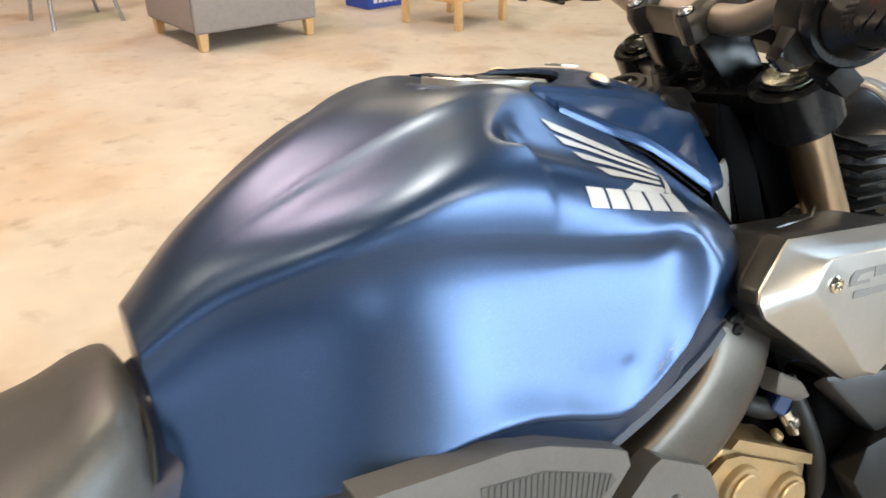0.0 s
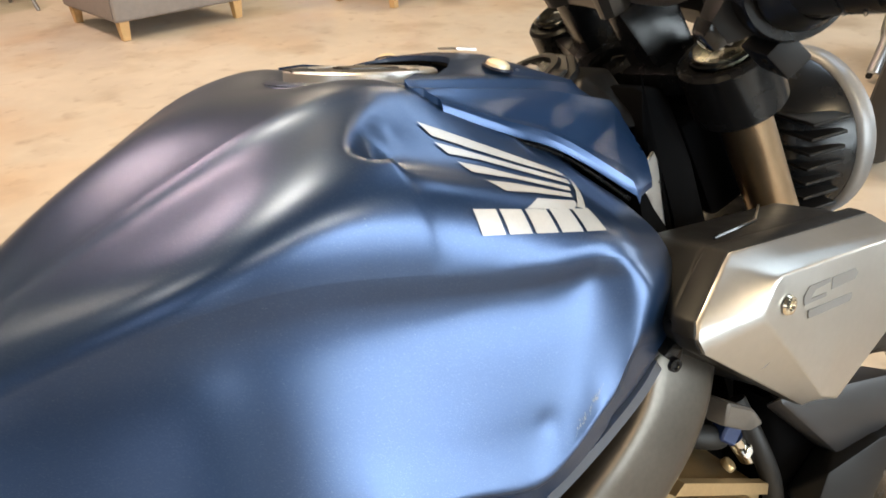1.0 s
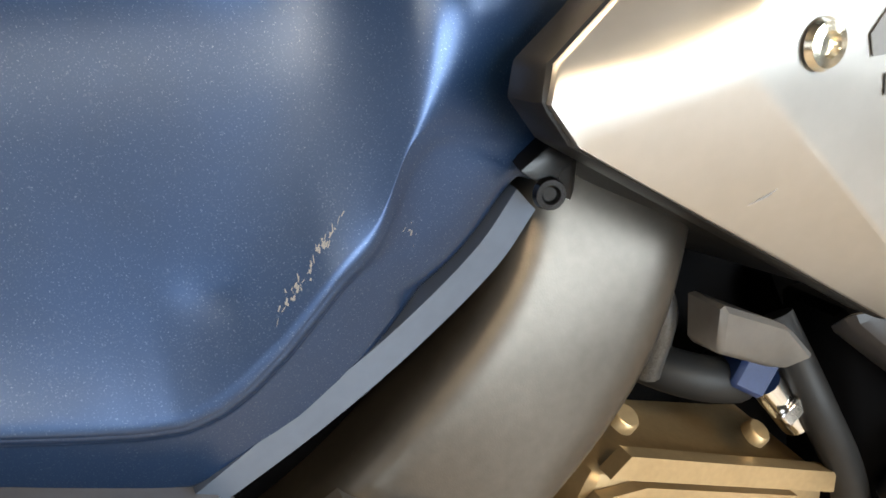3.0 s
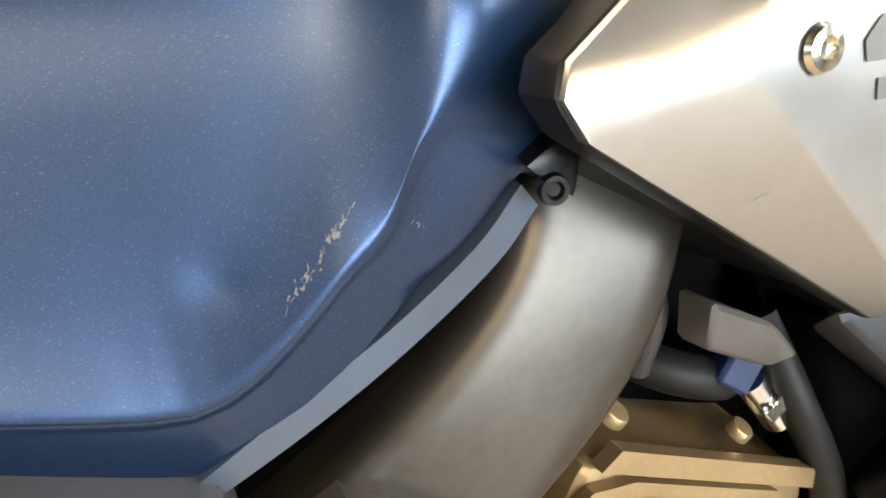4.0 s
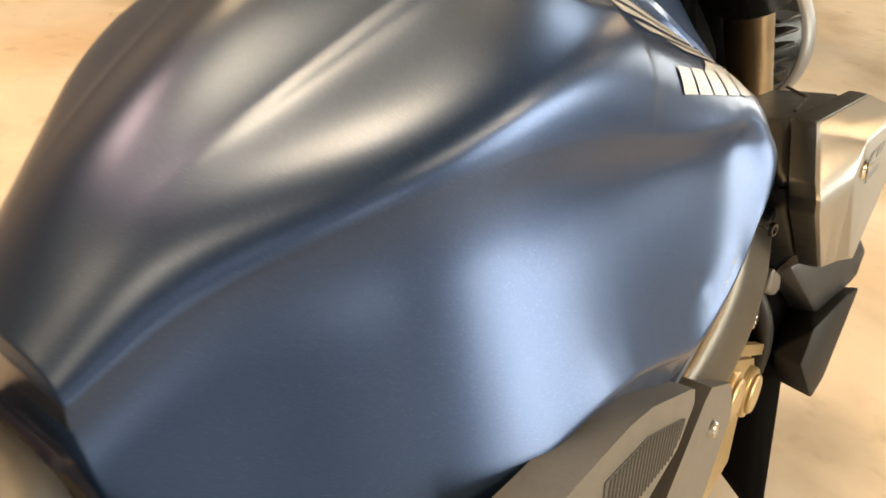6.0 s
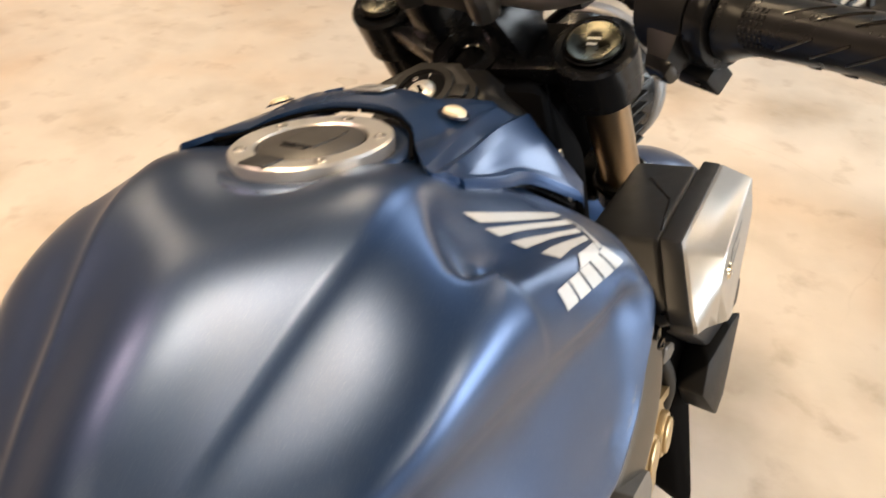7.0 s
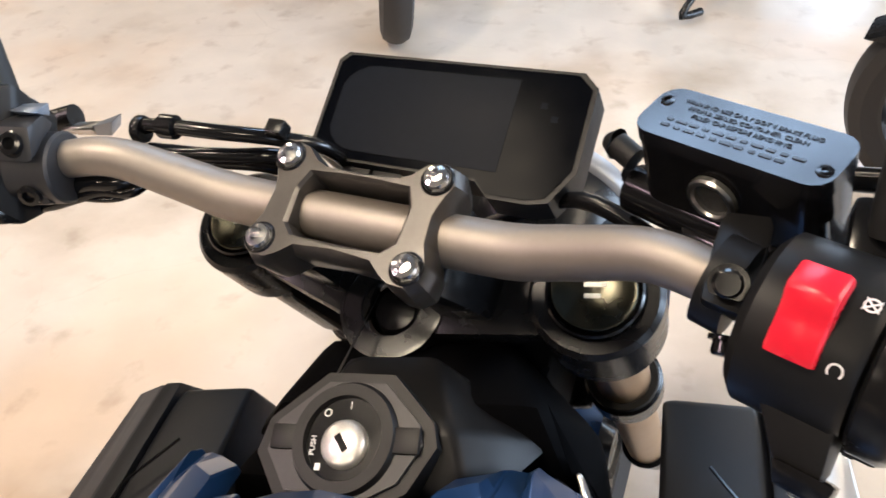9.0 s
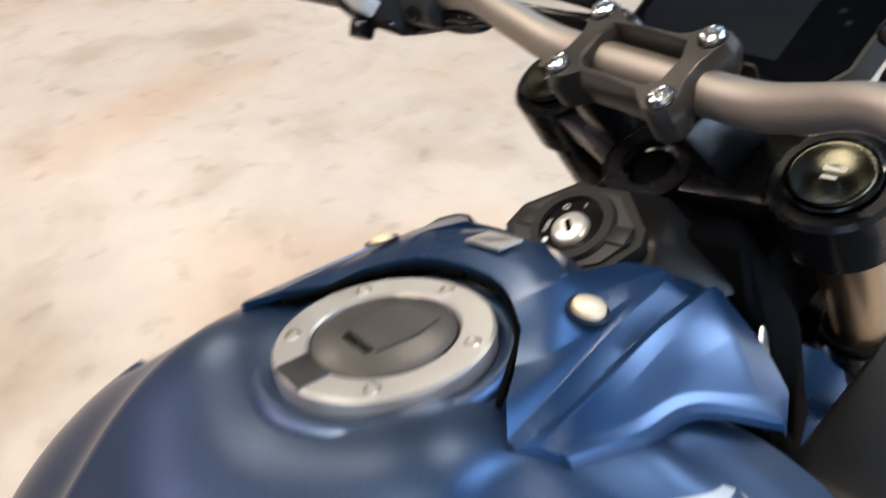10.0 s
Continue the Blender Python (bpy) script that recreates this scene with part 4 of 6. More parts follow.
BAR_PTS = [(0.405, -0.088, 0.088), (0.34, -0.060, 0.057), (0.27, -0.031, 0.028), (0.22, -0.014, 0.018), (0.185, -0.002, 0.017), (0.155, 0.006, 0.013), (0.12, 0.007, -0.003), (0.090, 0.006, -0.014), (0.062, 0.006, -0.017), (0.03, 0.006, -0.017)]
bar_line = [(-x, y, z) for x, y, z in BAR_PTS] + BAR_PTS[::-1]
part("handlebar", tube(catmull(bar_line, 6), [0.0111] * 4 + [0.0112, 0.0118, 0.0132, 0.0142, 0.0142, 0.0142, 0.0142, 0.0142, 0.0142, 0.0132, 0.0118, 0.0112] + [0.0111] * 4, 28), BAR, bike, "bronze anodised tapered handlebar", Y)

# clamp: two chamfered end blocks joined by two rails, with a window on the bar
CB_OUT = [(0.034, -0.0290), (0.040, -0.0320), (0.048, -0.0320), (0.0545, -0.0265), (0.0560, -0.017), (0.0520, -0.006), (0.0510, 0.010), (0.0535, 0.020), (0.0570, 0.029), (0.0540, 0.038), (0.046, 0.0410), (0.038, 0.0390), (0.032, 0.0325), (0.024, 0.0295)]
CB_OUT = CB_OUT + [(-x, y) for x, y in CB_OUT[::-1]] + [(-0.026, -0.0225), (0.026, -0.0225)]
CB_IN = [(0.025, -0.0140), (0.0315, -0.0080), (0.0325, 0.0110), (0.0280, 0.0215)]
CB_IN = CB_IN + [(-x, y) for x, y in CB_IN[::-1]]


def ray_out(loop, a):
    """The distance from the middle to a loop at an angle."""
    d, best = (math.cos(a), math.sin(a)), 0.0
    for (x0, y0), (x1, y1) in zip(loop, loop[1:] + loop[:1]):
        ex, ey = x1 - x0, y1 - y0
        det = ex * d[1] - ey * d[0]
        if abs(det) < 1e-12:
            continue
        v = (d[0] * y0 - d[1] * x0) / det
        r = (ex * y0 - ey * x0) / det
        if -1e-6 <= v <= 1 + 1e-6 and r > 0:
            best = max(best, r)
    return best


def clamp_body():
    """One forged piece: four bolt corners joined by rails round an open window."""
    angles = sorted({round(a, 4) for a in [math.atan2(y, x) for x, y in CB_OUT + CB_IN] + list(np.linspace(-math.pi, math.pi, 60, endpoint=False))})
    outer = np.array([(ray_out(CB_OUT, a) * math.cos(a), ray_out(CB_OUT, a) * math.sin(a)) for a in angles])
    inner = np.array([(ray_out(CB_IN, a) * math.cos(a), ray_out(CB_IN, a) * math.sin(a)) for a in angles])
    way = inner - outer
    way /= np.linalg.norm(way, axis=1)[:, None]
    z3 = [(outer + way * 0.003, -0.026), (outer, -0.008), (outer + way * 0.0008, -0.0050), (outer + way * 0.0034, 0.0030), (outer + way * 0.0044, 0.0040), (inner - way * 0.0026, 0.0040), (inner - way * 0.0008, 0.0022), (inner, -0.002), (inner + way * 0.001, -0.026)]
    return grid_mesh([[(x, y, z) for x, y in loop] for loop, z in z3], close_v=True)


clampo = part("bar_clamp", clamp_body(), CLAMP, bike, "dark forged handlebar clamp with a window", Y, sharp=30)
for bx, by in ((0.0435, -0.020), (-0.0435, -0.020), (-0.0455, 0.029), (0.0435, 0.029)):
    part("clamp_bolt", merge(lathe([(0.0, 0.0045), (0.0028, 0.0045), (0.0036, 0.0078), (0.0062, 0.0070), (0.0075, 0.0035), (0.0075, 0.0)], 24)), PALE_BOLT, clampo, "bright domed clamp bolt", Matrix.Translation((bx, by, 0.001)))
    part("bolt_recess", lathe([(0.0077, 0.0046), (0.0085, 0.0052), (0.0092, 0.0042)], 24), BLACK, clampo, "", Matrix.Translation((bx, by, 0)))
for s in (-1, 1):
    part("riser", hull([(s * 0.030, -0.022, -0.026), (s * 0.052, -0.022, -0.026), (s * 0.030, 0.032, -0.026), (s * 0.052, 0.032, -0.026), (s * 0.030, -0.018, -0.085), (s * 0.066, -0.014, -0.085), (s * 0.030, 0.030, -0.085), (s * 0.066, 0.028, -0.085)], 0.005, 2), BLACK, bike, "black handlebar riser", Y)

# --- instrument panel
DISP = Y @ basis((0.0095, 0.092, -0.050), (0.0, -0.10, 1))
D_OUT = [(-0.089, -0.030), (-0.093, -0.024), (-0.093, 0.036), (-0.087, 0.042), (0.080, 0.042), (0.090, 0.033), (0.090, -0.020), (0.078, -0.040), (0.066, -0.043), (0.040, -0.043), (0.030, -0.034), (-0.078, -0.034)]
D_OUT = [(x * 0.96, y) for x, y in D_OUT]
disp = part("instrument_panel", plate(D_OUT, 0.026, 0.004, 3, Matrix.Translation((0, 0, -0.026))), PLASTIC, bike, "black instrument panel with a dark blank screen", DISP, sharp=34)
part("screen", plate([(x * 0.965, y * 0.945) for x, y in D_OUT], 0.0006, m=Matrix.Translation((0, 0, 0.0003))), SCREEN, disp, "glossy dark screen glass")
part("display_field", plate([(0.040 if k == 0 else -0.079 + 0.022 * (1 - math.cos(radians(a))), y + 0.018 * math.sin(radians(a)) * (1 if y > 0 else 1)) for k, a, y in [(0, 0, -0.027), (0, 0, 0.033)] + [(1, a, 0.015) for a in (90, 70, 50, 30, 10)] + [(1, a, -0.009) for a in (-10, -30, -50, -70, -90)]], 0.0002, m=Matrix.Translation((0, 0, 0.0011))), FIELD, disp, "dark blue-grey display field")
for x, y in ((0.058, 0.018), (0.066, 0.010)):
    part("warning_mark", box(0.004, 0.004, 0.0002, m=Matrix.Translation((x, y, 0.0012))), FIELD, disp)
part("panel_back", hull([(-0.06, -0.02, -0.027), (0.06, -0.02, -0.027), (-0.06, 0.02, -0.027), (0.06, 0.02, -0.027), (-0.04, -0.01, -0.07), (0.04, -0.01, -0.07), (-0.04, 0.02, -0.07), (0.04, 0.02, -0.07)], 0.004, 2), PLASTIC, disp)
for s in (-1, 1):
    part("panel_button", box(0.020, 0.007, 0.004, 0.001, 2, Matrix.Translation((-0.042 + 0.022 * s * 0.5, -0.039, -0.006))), PLASTIC, disp)

# --- headlight ahead of the fork
HL = Y @ Matrix.Translation((0.022, 0.116, -0.268)) @ pose(0, 0, 0, -25.5 - 90) @ Matrix.Scale(0.9, 4)
hl = part("headlight", lathe([(0.0, -0.070), (0.050, -0.066), (0.078, -0.045), (0.084, -0.020), (0.094, 0.000), (0.094, 0.012)], 48), BLACK, bike, "round headlight with a finned black back", HL)
part("headlight_rim", lathe([(0.094, 0.006), (0.098, 0.008), (0.100, 0.012), (0.100, 0.026), (0.094, 0.034), (0.084, 0.030)], 48), HEADRIM, hl, "dark silver headlight rim")
part("lens", lathe([(0.0, 0.036), (0.06, 0.034), (0.086, 0.028)], 40), CHROME, hl)
for k in range(7):
    part("cooling_fin", box(0.056, 0.004, 0.050, 0.001, 1, Matrix.Translation((0.064, -0.048 + 0.016 * k, -0.034))), PLASTIC, hl)

# --- front brake master cylinder, right
RES = Y @ basis((0.1790, 0.059, 0.0290), (-0.13, 0.30, 0.94), (0.91, -0.35, 0.23))
R_OUT = [(cx + 0.009 * math.cos(radians(a)), cy + 0.009 * math.sin(radians(a))) for cx, cy, a0 in ((0.035, 0.0070, 0), (-0.035, 0.0070, 90), (-0.035, -0.0065, 180), (0.035, -0.0065, 270)) for a in (a0, a0 + 22, a0 + 45, a0 + 68, a0 + 90)]
res = part("brake_reservoir", plate([(x * 0.985, y * 0.97) for x, y in R_OUT], 0.040, 0.004, 3, Matrix.Translation((0, 0, -0.0465))), BLACK_GLOSS, bike, "gloss black brake fluid reservoir", RES)
part("reservoir_lid", plate(R_OUT, 0.008, 0.003, 3, Matrix.Translation((0, 0, -0.0065))), LIDBLACK, res, "black lid with raised writing")
part("sight_glass", lathe([(0.0, 0.0005), (0.0066, 0.0005), (0.0072, 0.0022), (0.0092, 0.0022), (0.0098, 0.0)], 32), SIGHT, res, "round sight glass", Matrix.Translation((-0.003, -0.0154, -0.024)) @ pose(0, 0, 0, 90) @ Matrix.Scale(1.2, 4))
part("sight_ring", lathe([(0.0070, 0.0018), (0.0074, 0.0030), (0.0090, 0.0030), (0.0095, 0.0018)], 32), STEEL, res, "", Matrix.Translation((-0.003, -0.0154, -0.024)) @ pose(0, 0, 0, 90) @ Matrix.Scale(1.2, 4))
for x, y in ((-0.0385, 0.0060), (0.0390, -0.0060)):
    part("lid_screw", lathe([(0, 0.0006), (0.0012, 0.0006), (0.0014, 0.0014), (0.0030, 0.0012), (0.0034, 0.0004)], 16), BLACK_GLOSS, res, "", Matrix.Translation((x, y, 0.0010)))
for k, line in enumerate(("WARNING: USE ONLY DOT 4 BRAKE FLUID", "FROM A SEALED CONTAINER. CLEAN", "FILLER CAP BEFORE REMOVING.")):
    text(line, 0.0032, LETTER, res, pose(0.0, 0.0088 - 0.0040 * k, 0.0017), "raised_writing", 0.0003)
for k in range(2):
    for j in range(11 - k):
        part("writing_bar", box(0.0026 + 0.0012 * ((j * 5 + k) % 3), 0.0015, 0.0005, m=Matrix.Translation((-0.030 + 0.0058 * j, -0.0042 - 0.0040 * k, 0.0017))), LETTER, res)
part("cylinder_body", merge(tube([(-0.055, -0.006, -0.050), (0.060, -0.010, -0.052)], 0.0125, 20), hull([(-0.02, -0.020, -0.046), (0.03, -0.020, -0.046), (-0.02, 0.010, -0.046), (0.03, 0.010, -0.046), (-0.01, -0.035, -0.062), (0.03, -0.035, -0.062), (-0.01, 0.0, -0.066), (0.03, 0.0, -0.066)], 0.004, 2)), BLACK_GLOSS, res)
part("bleed_fitting", merge(tube([(-0.052, -0.006, -0.030), (-0.064, -0.004, -0.026)], 0.0065, 16), lathe([(0.0, 0.006), (0.004, 0.006), (0.008, 0.0)], 12, m=Matrix.Translation((-0.064, -0.004, -0.026)) @ pose(0, 0, 0, 0, -90))), RUBBER, res)
part("perch_clamp", merge(tube([(0.180, 0.000, 0.017), (0.192, -0.004, 0.0175)], 0.0195, 24), hull([(0.178, 0.004, 0.030), (0.196, 0.000, 0.030), (0.178, -0.018, 0.040), (0.196, -0.022, 0.040), (0.178, 0.030, 0.018), (0.200, 0.030, 0.020), (0.178, -0.016, 0.026), (0.196, -0.020, 0.026)], 0.003, 2)), PLASTIC, bike, "black brake lever perch", Y)
for p, d in (((0.187, -0.010, 0.040), (0, -0.4, 1)), ((0.190, -0.022, 0.006), (0, -1, -0.2))):
    part("perch_bolt", merge(lathe([(0, 0.006), (0.0045, 0.006), (0.0055, 0.005), (0.0055, 0.0), (0.0075, 0.0), (0.0075, -0.002)], 6 * 3)), BLACK_GLOSS, bike, "", Y @ basis(p, d))
part("brake_lever", tube(catmull([(0.212, 0.040, -0.012), (0.225, 0.066, -0.050), (0.262, 0.066, -0.080), (0.32, 0.034, -0.062), (0.38, 0.000, -0.030), (0.42, -0.02, -0.010)], 6), [0.010, 0.0085, 0.008, 0.0075, 0.007], 14), BLACK, bike, "black brake lever", Y)
part("brake_hose", tube(catmull([(0.245, 0.022, 0.022), (0.262, 0.016, 0.030), (0.272, 0.024, 0.036), (0.272, 0.040, 0.034), (0.262, 0.052, 0.024), (0.245, 0.058, 0.010), (0.20, 0.070, -0.02), (0.12, 0.085, -0.07)], 6), 0.0055, 12), BLACK_GLOSS, bike, "black brake hose with a banjo fitting", Y)
part("banjo", merge(tube([(0.236, 0.020, 0.016), (0.258, 0.012, 0.030)], 0.0085, 16), tube([(0.262, 0.018, 0.034), (0.268, 0.026, 0.036)], 0.0075, 12)), BLACK_GLOSS, bike, "", Y)

# --- right switch block and throttle
AX0, AXD = Vector((0.200, -0.011, 0.0178)), Vector((0.07, -0.020, 0.012)).normalized()
SW = Y @ basis(AX0, AXD, (0, -0.35, 0.94))     # local z along the bar, x up
sw = part("switch_block", lathe([(0.013, 0.0), (0.030, 0.0), (0.0345, 0.004), (0.0345, 0.039), (0.0325, 0.042), (0.013, 0.042)], 40), PLASTIC, bike, "black right-hand switch block", SW)
FT = Matrix.Rotation(radians(-90), 4, "Z")
part("block_foot", hull([(0.022, 0.012, 0.004), (0.022, 0.012, 0.040), (-0.024, 0.012, 0.004), (-0.024, 0.012, 0.040), (0.016, 0.046, 0.026), (-0.002, 0.048, 0.026), (0.016, 0.046, 0.044), (-0.002, 0.048, 0.044)], 0.004, 2), PLASTIC, sw)


def rocker():
    """The curved red rocker, bent round the block, with a raised top step."""
    rows = []
    for a, r in ((63, 0.0335), (62, 0.0385), (60, 0.0410), (46, 0.0440), (42, 0.0436), (36, 0.0394), (28, 0.0378), (14, 0.0384), (10, 0.0372), (9, 0.0335)):
        c, k = math.cos(radians(26 - a)), math.sin(radians(26 - a))
        rows.append([(q * c, q * k, z) for q, z in ((0.0335, 0.0125), (max(0.0335, r - 0.0012), 0.0127), (r, 0.0142), (r, 0.0280), (max(0.0335, r - 0.0012), 0.0295), (0.0335, 0.0297))])
    return grid_mesh(rows)


part("kill_switch", rocker(), RED, sw, "glossy red engine stop rocker")
for a, z, sign in ((-46, 0.0365, "x"), (-6, 0.0350, "o")):
    ang = radians(a + 18)
    pm = Matrix.Rotation(ang, 4, "Z") @ Matrix.Translation((0.0347, 0, z)) @ pose(0, 0, 0, 0, 90) @ pose(0, 0, 0, 0, 0, 90)
    text("O" if sign == "x" else "C", 0.0075, WHITE, sw, pm, "print")
    if sign == "x":
        text("X", 0.0075, WHITE, sw, pm @ Matrix.Translation((0, 0, 0.0001)), "print")
part("start_button", hull([(0.019, 0.044, 0.026), (0.0, 0.046, 0.026), (0.018, 0.044, 0.049), (0.0, 0.046, 0.049), (0.015, 0.054, 0.029), (0.002, 0.055, 0.029), (0.014, 0.054, 0.047), (0.002, 0.055, 0.047)], 0.003, 2), BLACK_GLOSS, sw, "gloss black start button")
text("O", 0.0085, WHITE, sw, Matrix.Translation((0.008, 0.0554, 0.038)) @ pose(0, 0, 0, -90), "print")
part("usb_box", box(0.018, 0.022, 0.034, 0.002, 2, Matrix.Translation((-0.029, -0.030, 0.037))), PLASTIC, sw, "black lower switch case", FT)
for dy in (-0.012, -0.004):
    part("case_slot", box(0.0015, 0.003, 0.004, m=Matrix.Translation((-0.0383, dy - 0.022, 0.044))), BLACK_GLOSS, sw, "", FT)
part("throttle_ring", lathe([(0.0325, 0.0435), (0.0340, 0.045), (0.0340, 0.055), (0.0325, 0.058), (0.014, 0.058)], 40), BLACK, sw, "gloss black throttle housing ring")
part("grip_flange", lathe([(0.0175, 0.0585), (0.0245, 0.0585), (0.0268, 0.0605), (0.0266, 0.0640), (0.0230, 0.0695), (0.0198, 0.0770), (0.0180, 0.0830)], 40), GRIP, sw, "rubber grip flange")
G0 = np.array(AX0 + AXD * 0.066)
G1 = np.array((0.405, -0.088, 0.088))


def grip(g0, g1):
    g0, g1 = np.array(g0), np.array(g1)
    return tube([g0 + (g1 - g0) * u for u in np.linspace(0, 1, 12)], [0.0180, 0.0178, 0.0172, 0.0170, 0.0172, 0.0178], 32)


def grip_texture(g0, g1, parent, thing_m):
    """Raised ribs, slanted grooves and small blocks on a grip."""
    g0, g1 = Vector(g0), Vector(g1)
    d = (g1 - g0).normalized()
    m = basis(g0, d, (0, -0.35, 0.94))
    for k in range(6):
        for j in range(26):
            if (j // 3) % 3 == 2:
                continue
            a = 2 * math.pi * j / 26
            yield m @ Matrix.Rotation(a, 4, "Z") @ Matrix.Translation((0.0180, 0, 0.010 + 0.0040 * k))


gr = part("right_grip", grip(G0, G1), GRIP, bike, "black rubber throttle grip with slanted grooves", Y)
knob = box(0.0012, 0.0034, 0.0026, 0.0004, 1)
kb = bmesh.new()
me_k = bpy.data.meshes.new("k")
knob.to_mesh(me_k)
for tm in grip_texture(G0, G1, gr, Y):
    n0 = len(kb.verts)
    kb.from_mesh(me_k)
    kb.verts.ensure_lookup_table()
    bmesh.ops.transform(kb, matrix=tm, verts=kb.verts[n0:])
part("grip_knurl", kb, GRIP, gr, "raised rubber blocks")


def groove_set(g0, g1, parent, m0):
    g0, g1 = Vector(g0), Vector(g1)
    m = basis(g0, (g1 - g0), (0, -0.35, 0.94))
    for j in range(5):
        for k in range(5):
            pts = []
            for u in np.linspace(0, 1, 6):
                a = radians(72 * j - 38 * u)
                pts.append(m @ Vector((0.0173 * math.cos(a), 0.0173 * math.sin(a), 0.042 + 0.024 * k + 0.026 * u)))
            part("grip_groove", tube([tuple(p) for p in pts], 0.0009, 6), BLACK_GLOSS, parent)


groove_set(G0, G1, gr, Y)
part("bar_weight", tube([tuple(G1), tuple(G1 + (G1 - G0) / np.linalg.norm(G1 - G0) * 0.03)], 0.015, 24), BLACK, bike, "", Y)

# --- mirrors
for s, base, top in ((1, (0.2395, 0.0245, 0.036), (0.2395, 0.0545, 0.058)), (-1, (-0.231, 0.0150, 0.035), (-0.2470, 0.0480, 0.061))):
    b, t = np.array(base), np.array(top)
    d = (t - b) / np.linalg.norm(t - b)
    mr = part("mirror_boot", tube([b - d * 0.004, b + d * 0.004, t, t + d * 0.006], [0.0105, 0.0110, 0.0100, 0.007] if s > 0 else [0.0110, 0.0118, 0.0108, 0.007], 24), RUBBER, bike, "black rubber boot of the mirror stem", Y)
    part("mirror_stem", tube(catmull([t, t + d * 0.03, t + d * 0.06 + (0.02 * s, 0.0, 0.02), t + d * 0.08 + (0.09 * s, -0.01, 0.06)], 6), 0.0062, 14), BLACK, mr)
    part("mirror_foot", hull([tuple(b + (x, y, z)) for x in (-0.016, 0.016) for y in (-0.018, 0.012) for z in (-0.022, 0.0)], 0.004, 2), BLACK_GLOSS, mr)

# --- left controls
lm = Matrix.Diagonal((-1, 1, 1, 1))


def left(bm):
    bmesh.ops.transform(bm, matrix=lm @ basis(AX0, AXD, (0, -0.35, 0.94)), verts=bm.verts)
    return bm


def lp(n, u, z):
    """A point by the bar's left end: n towards the rider's eye, u down, z out along the bar."""
    return (0.973 * n - 0.2304 * u, 0.2304 * n + 0.973 * u, z)


def lhull(rows, bevel, segments=2):
    return left(hull([lp(*r) for r in rows], bevel, segments))


ls = part("left_switch_block", lhull([(0.034, -0.043, 0.070), (0.034, -0.044, 0.020), (0.034, -0.010, 0.026), (0.030, 0.020, 0.026), (0.030, 0.018, 0.068), (0.016, -0.049, 0.070), (0.014, -0.049, 0.000), (0.012, 0.033, 0.008), (0.016, 0.030, 0.030), (0.012, 0.024, 0.066), (0.012, -0.010, 0.004), (-0.024, -0.030, 0.062), (-0.024, -0.030, 0.002), (-0.022, 0.026, 0.008), (-0.024, 0.022, 0.060)], 0.003, 2), PLASTIC, bike, "black left-hand switch block with printed marks", Y, sharp=32)
part("print_panel", lhull([(0.0352, -0.040, 0.071), (0.0352, -0.040, 0.053), (0.0352, 0.004, 0.056), (0.0340, 0.010, 0.070), (0.030, -0.042, 0.073), (0.030, -0.042, 0.052), (0.028, 0.008, 0.056), (0.028, 0.012, 0.073)], 0.0012, 2), BLACK_GLOSS, ls, "gloss black panel with pale printed marks", sharp=32)
for u, z, hu, hz in ((-0.0304, 0.0635, 0.0060, 0.0085), (-0.0127, 0.0655, 0.0055, 0.0085)):
    for k in range(3):
        part("switch_print", lhull([(n, u + hu * (k - 1) / 3 + du, z + hz * dz * (1 - 0.25 * (k == 0))) for n in (0.0350, 0.0355) for du in (-0.0007, 0.0007) for dz in (-0.5, 0.5)], 0), WHITE, ls)
for u, z in ((-0.0289, 0.0562), (-0.0261, 0.0562), (-0.0169, 0.0575), (-0.0112, 0.0575), (-0.0020, 0.0660)):
    part("switch_print", lhull([(n, u + du, z + dz) for n in (0.0350, 0.0354) for du in (-0.0003, 0.0003) for dz in (-0.0022, 0.0022)], 0), WHITE, ls)
part("dip_switch", lhull([(0.042, -0.0095, 0.048), (0.042, -0.0140, 0.032), (0.042, -0.0065, 0.029), (0.042, -0.0020, 0.045), (0.031, -0.0120, 0.052), (0.031, -0.0165, 0.030), (0.031, -0.0045, 0.026), (0.031, 0.0005, 0.048)], 0.0025, 3), GREY_SWITCH, ls, "pale grey dip switch with a faded red mark")
part("switch_dot", lhull([(n, -0.0055 + du, 0.0440 + dz) for n in (0.0415, 0.0423) for du in (-0.003, 0.003) for dz in (-0.0032, 0.0032)], 0.0004, 1), FADED_RED, ls)
part("turn_switch", lhull([(0.044, 0.0090, 0.056), (0.046, 0.0045, 0.034), (0.046, 0.0110, 0.024), (0.044, 0.0200, 0.028), (0.044, 0.0175, 0.040), (0.030, 0.0060, 0.066), (0.030, 0.0020, 0.030), (0.030, 0.0110, 0.019), (0.030, 0.0245, 0.026), (0.030, 0.0210, 0.044)], 0.0030, 3), GREY_SWITCH, ls, "pale grey turn signal switch")
part("horn_button", merge(lhull([(0.030, 0.0240, 0.051), (0.030, 0.0240, 0.036), (0.030, 0.0385, 0.037), (0.030, 0.0400, 0.050), (0.012, 0.0200, 0.054), (0.012, 0.0200, 0.034), (0.012, 0.0400, 0.036), (0.012, 0.0410, 0.052)], 0.0035, 3)), BLACK_GLOSS, ls, "black horn button")
part("block_ledge", lhull([(0.024, 0.0240, 0.030), (0.024, 0.0220, 0.012), (0.022, 0.0300, 0.030), (0.022, 0.0310, 0.012), (0.010, 0.028, 0.034), (0.010, 0.031, 0.008)], 0.0015, 2), BLACK_GLOSS, ls)
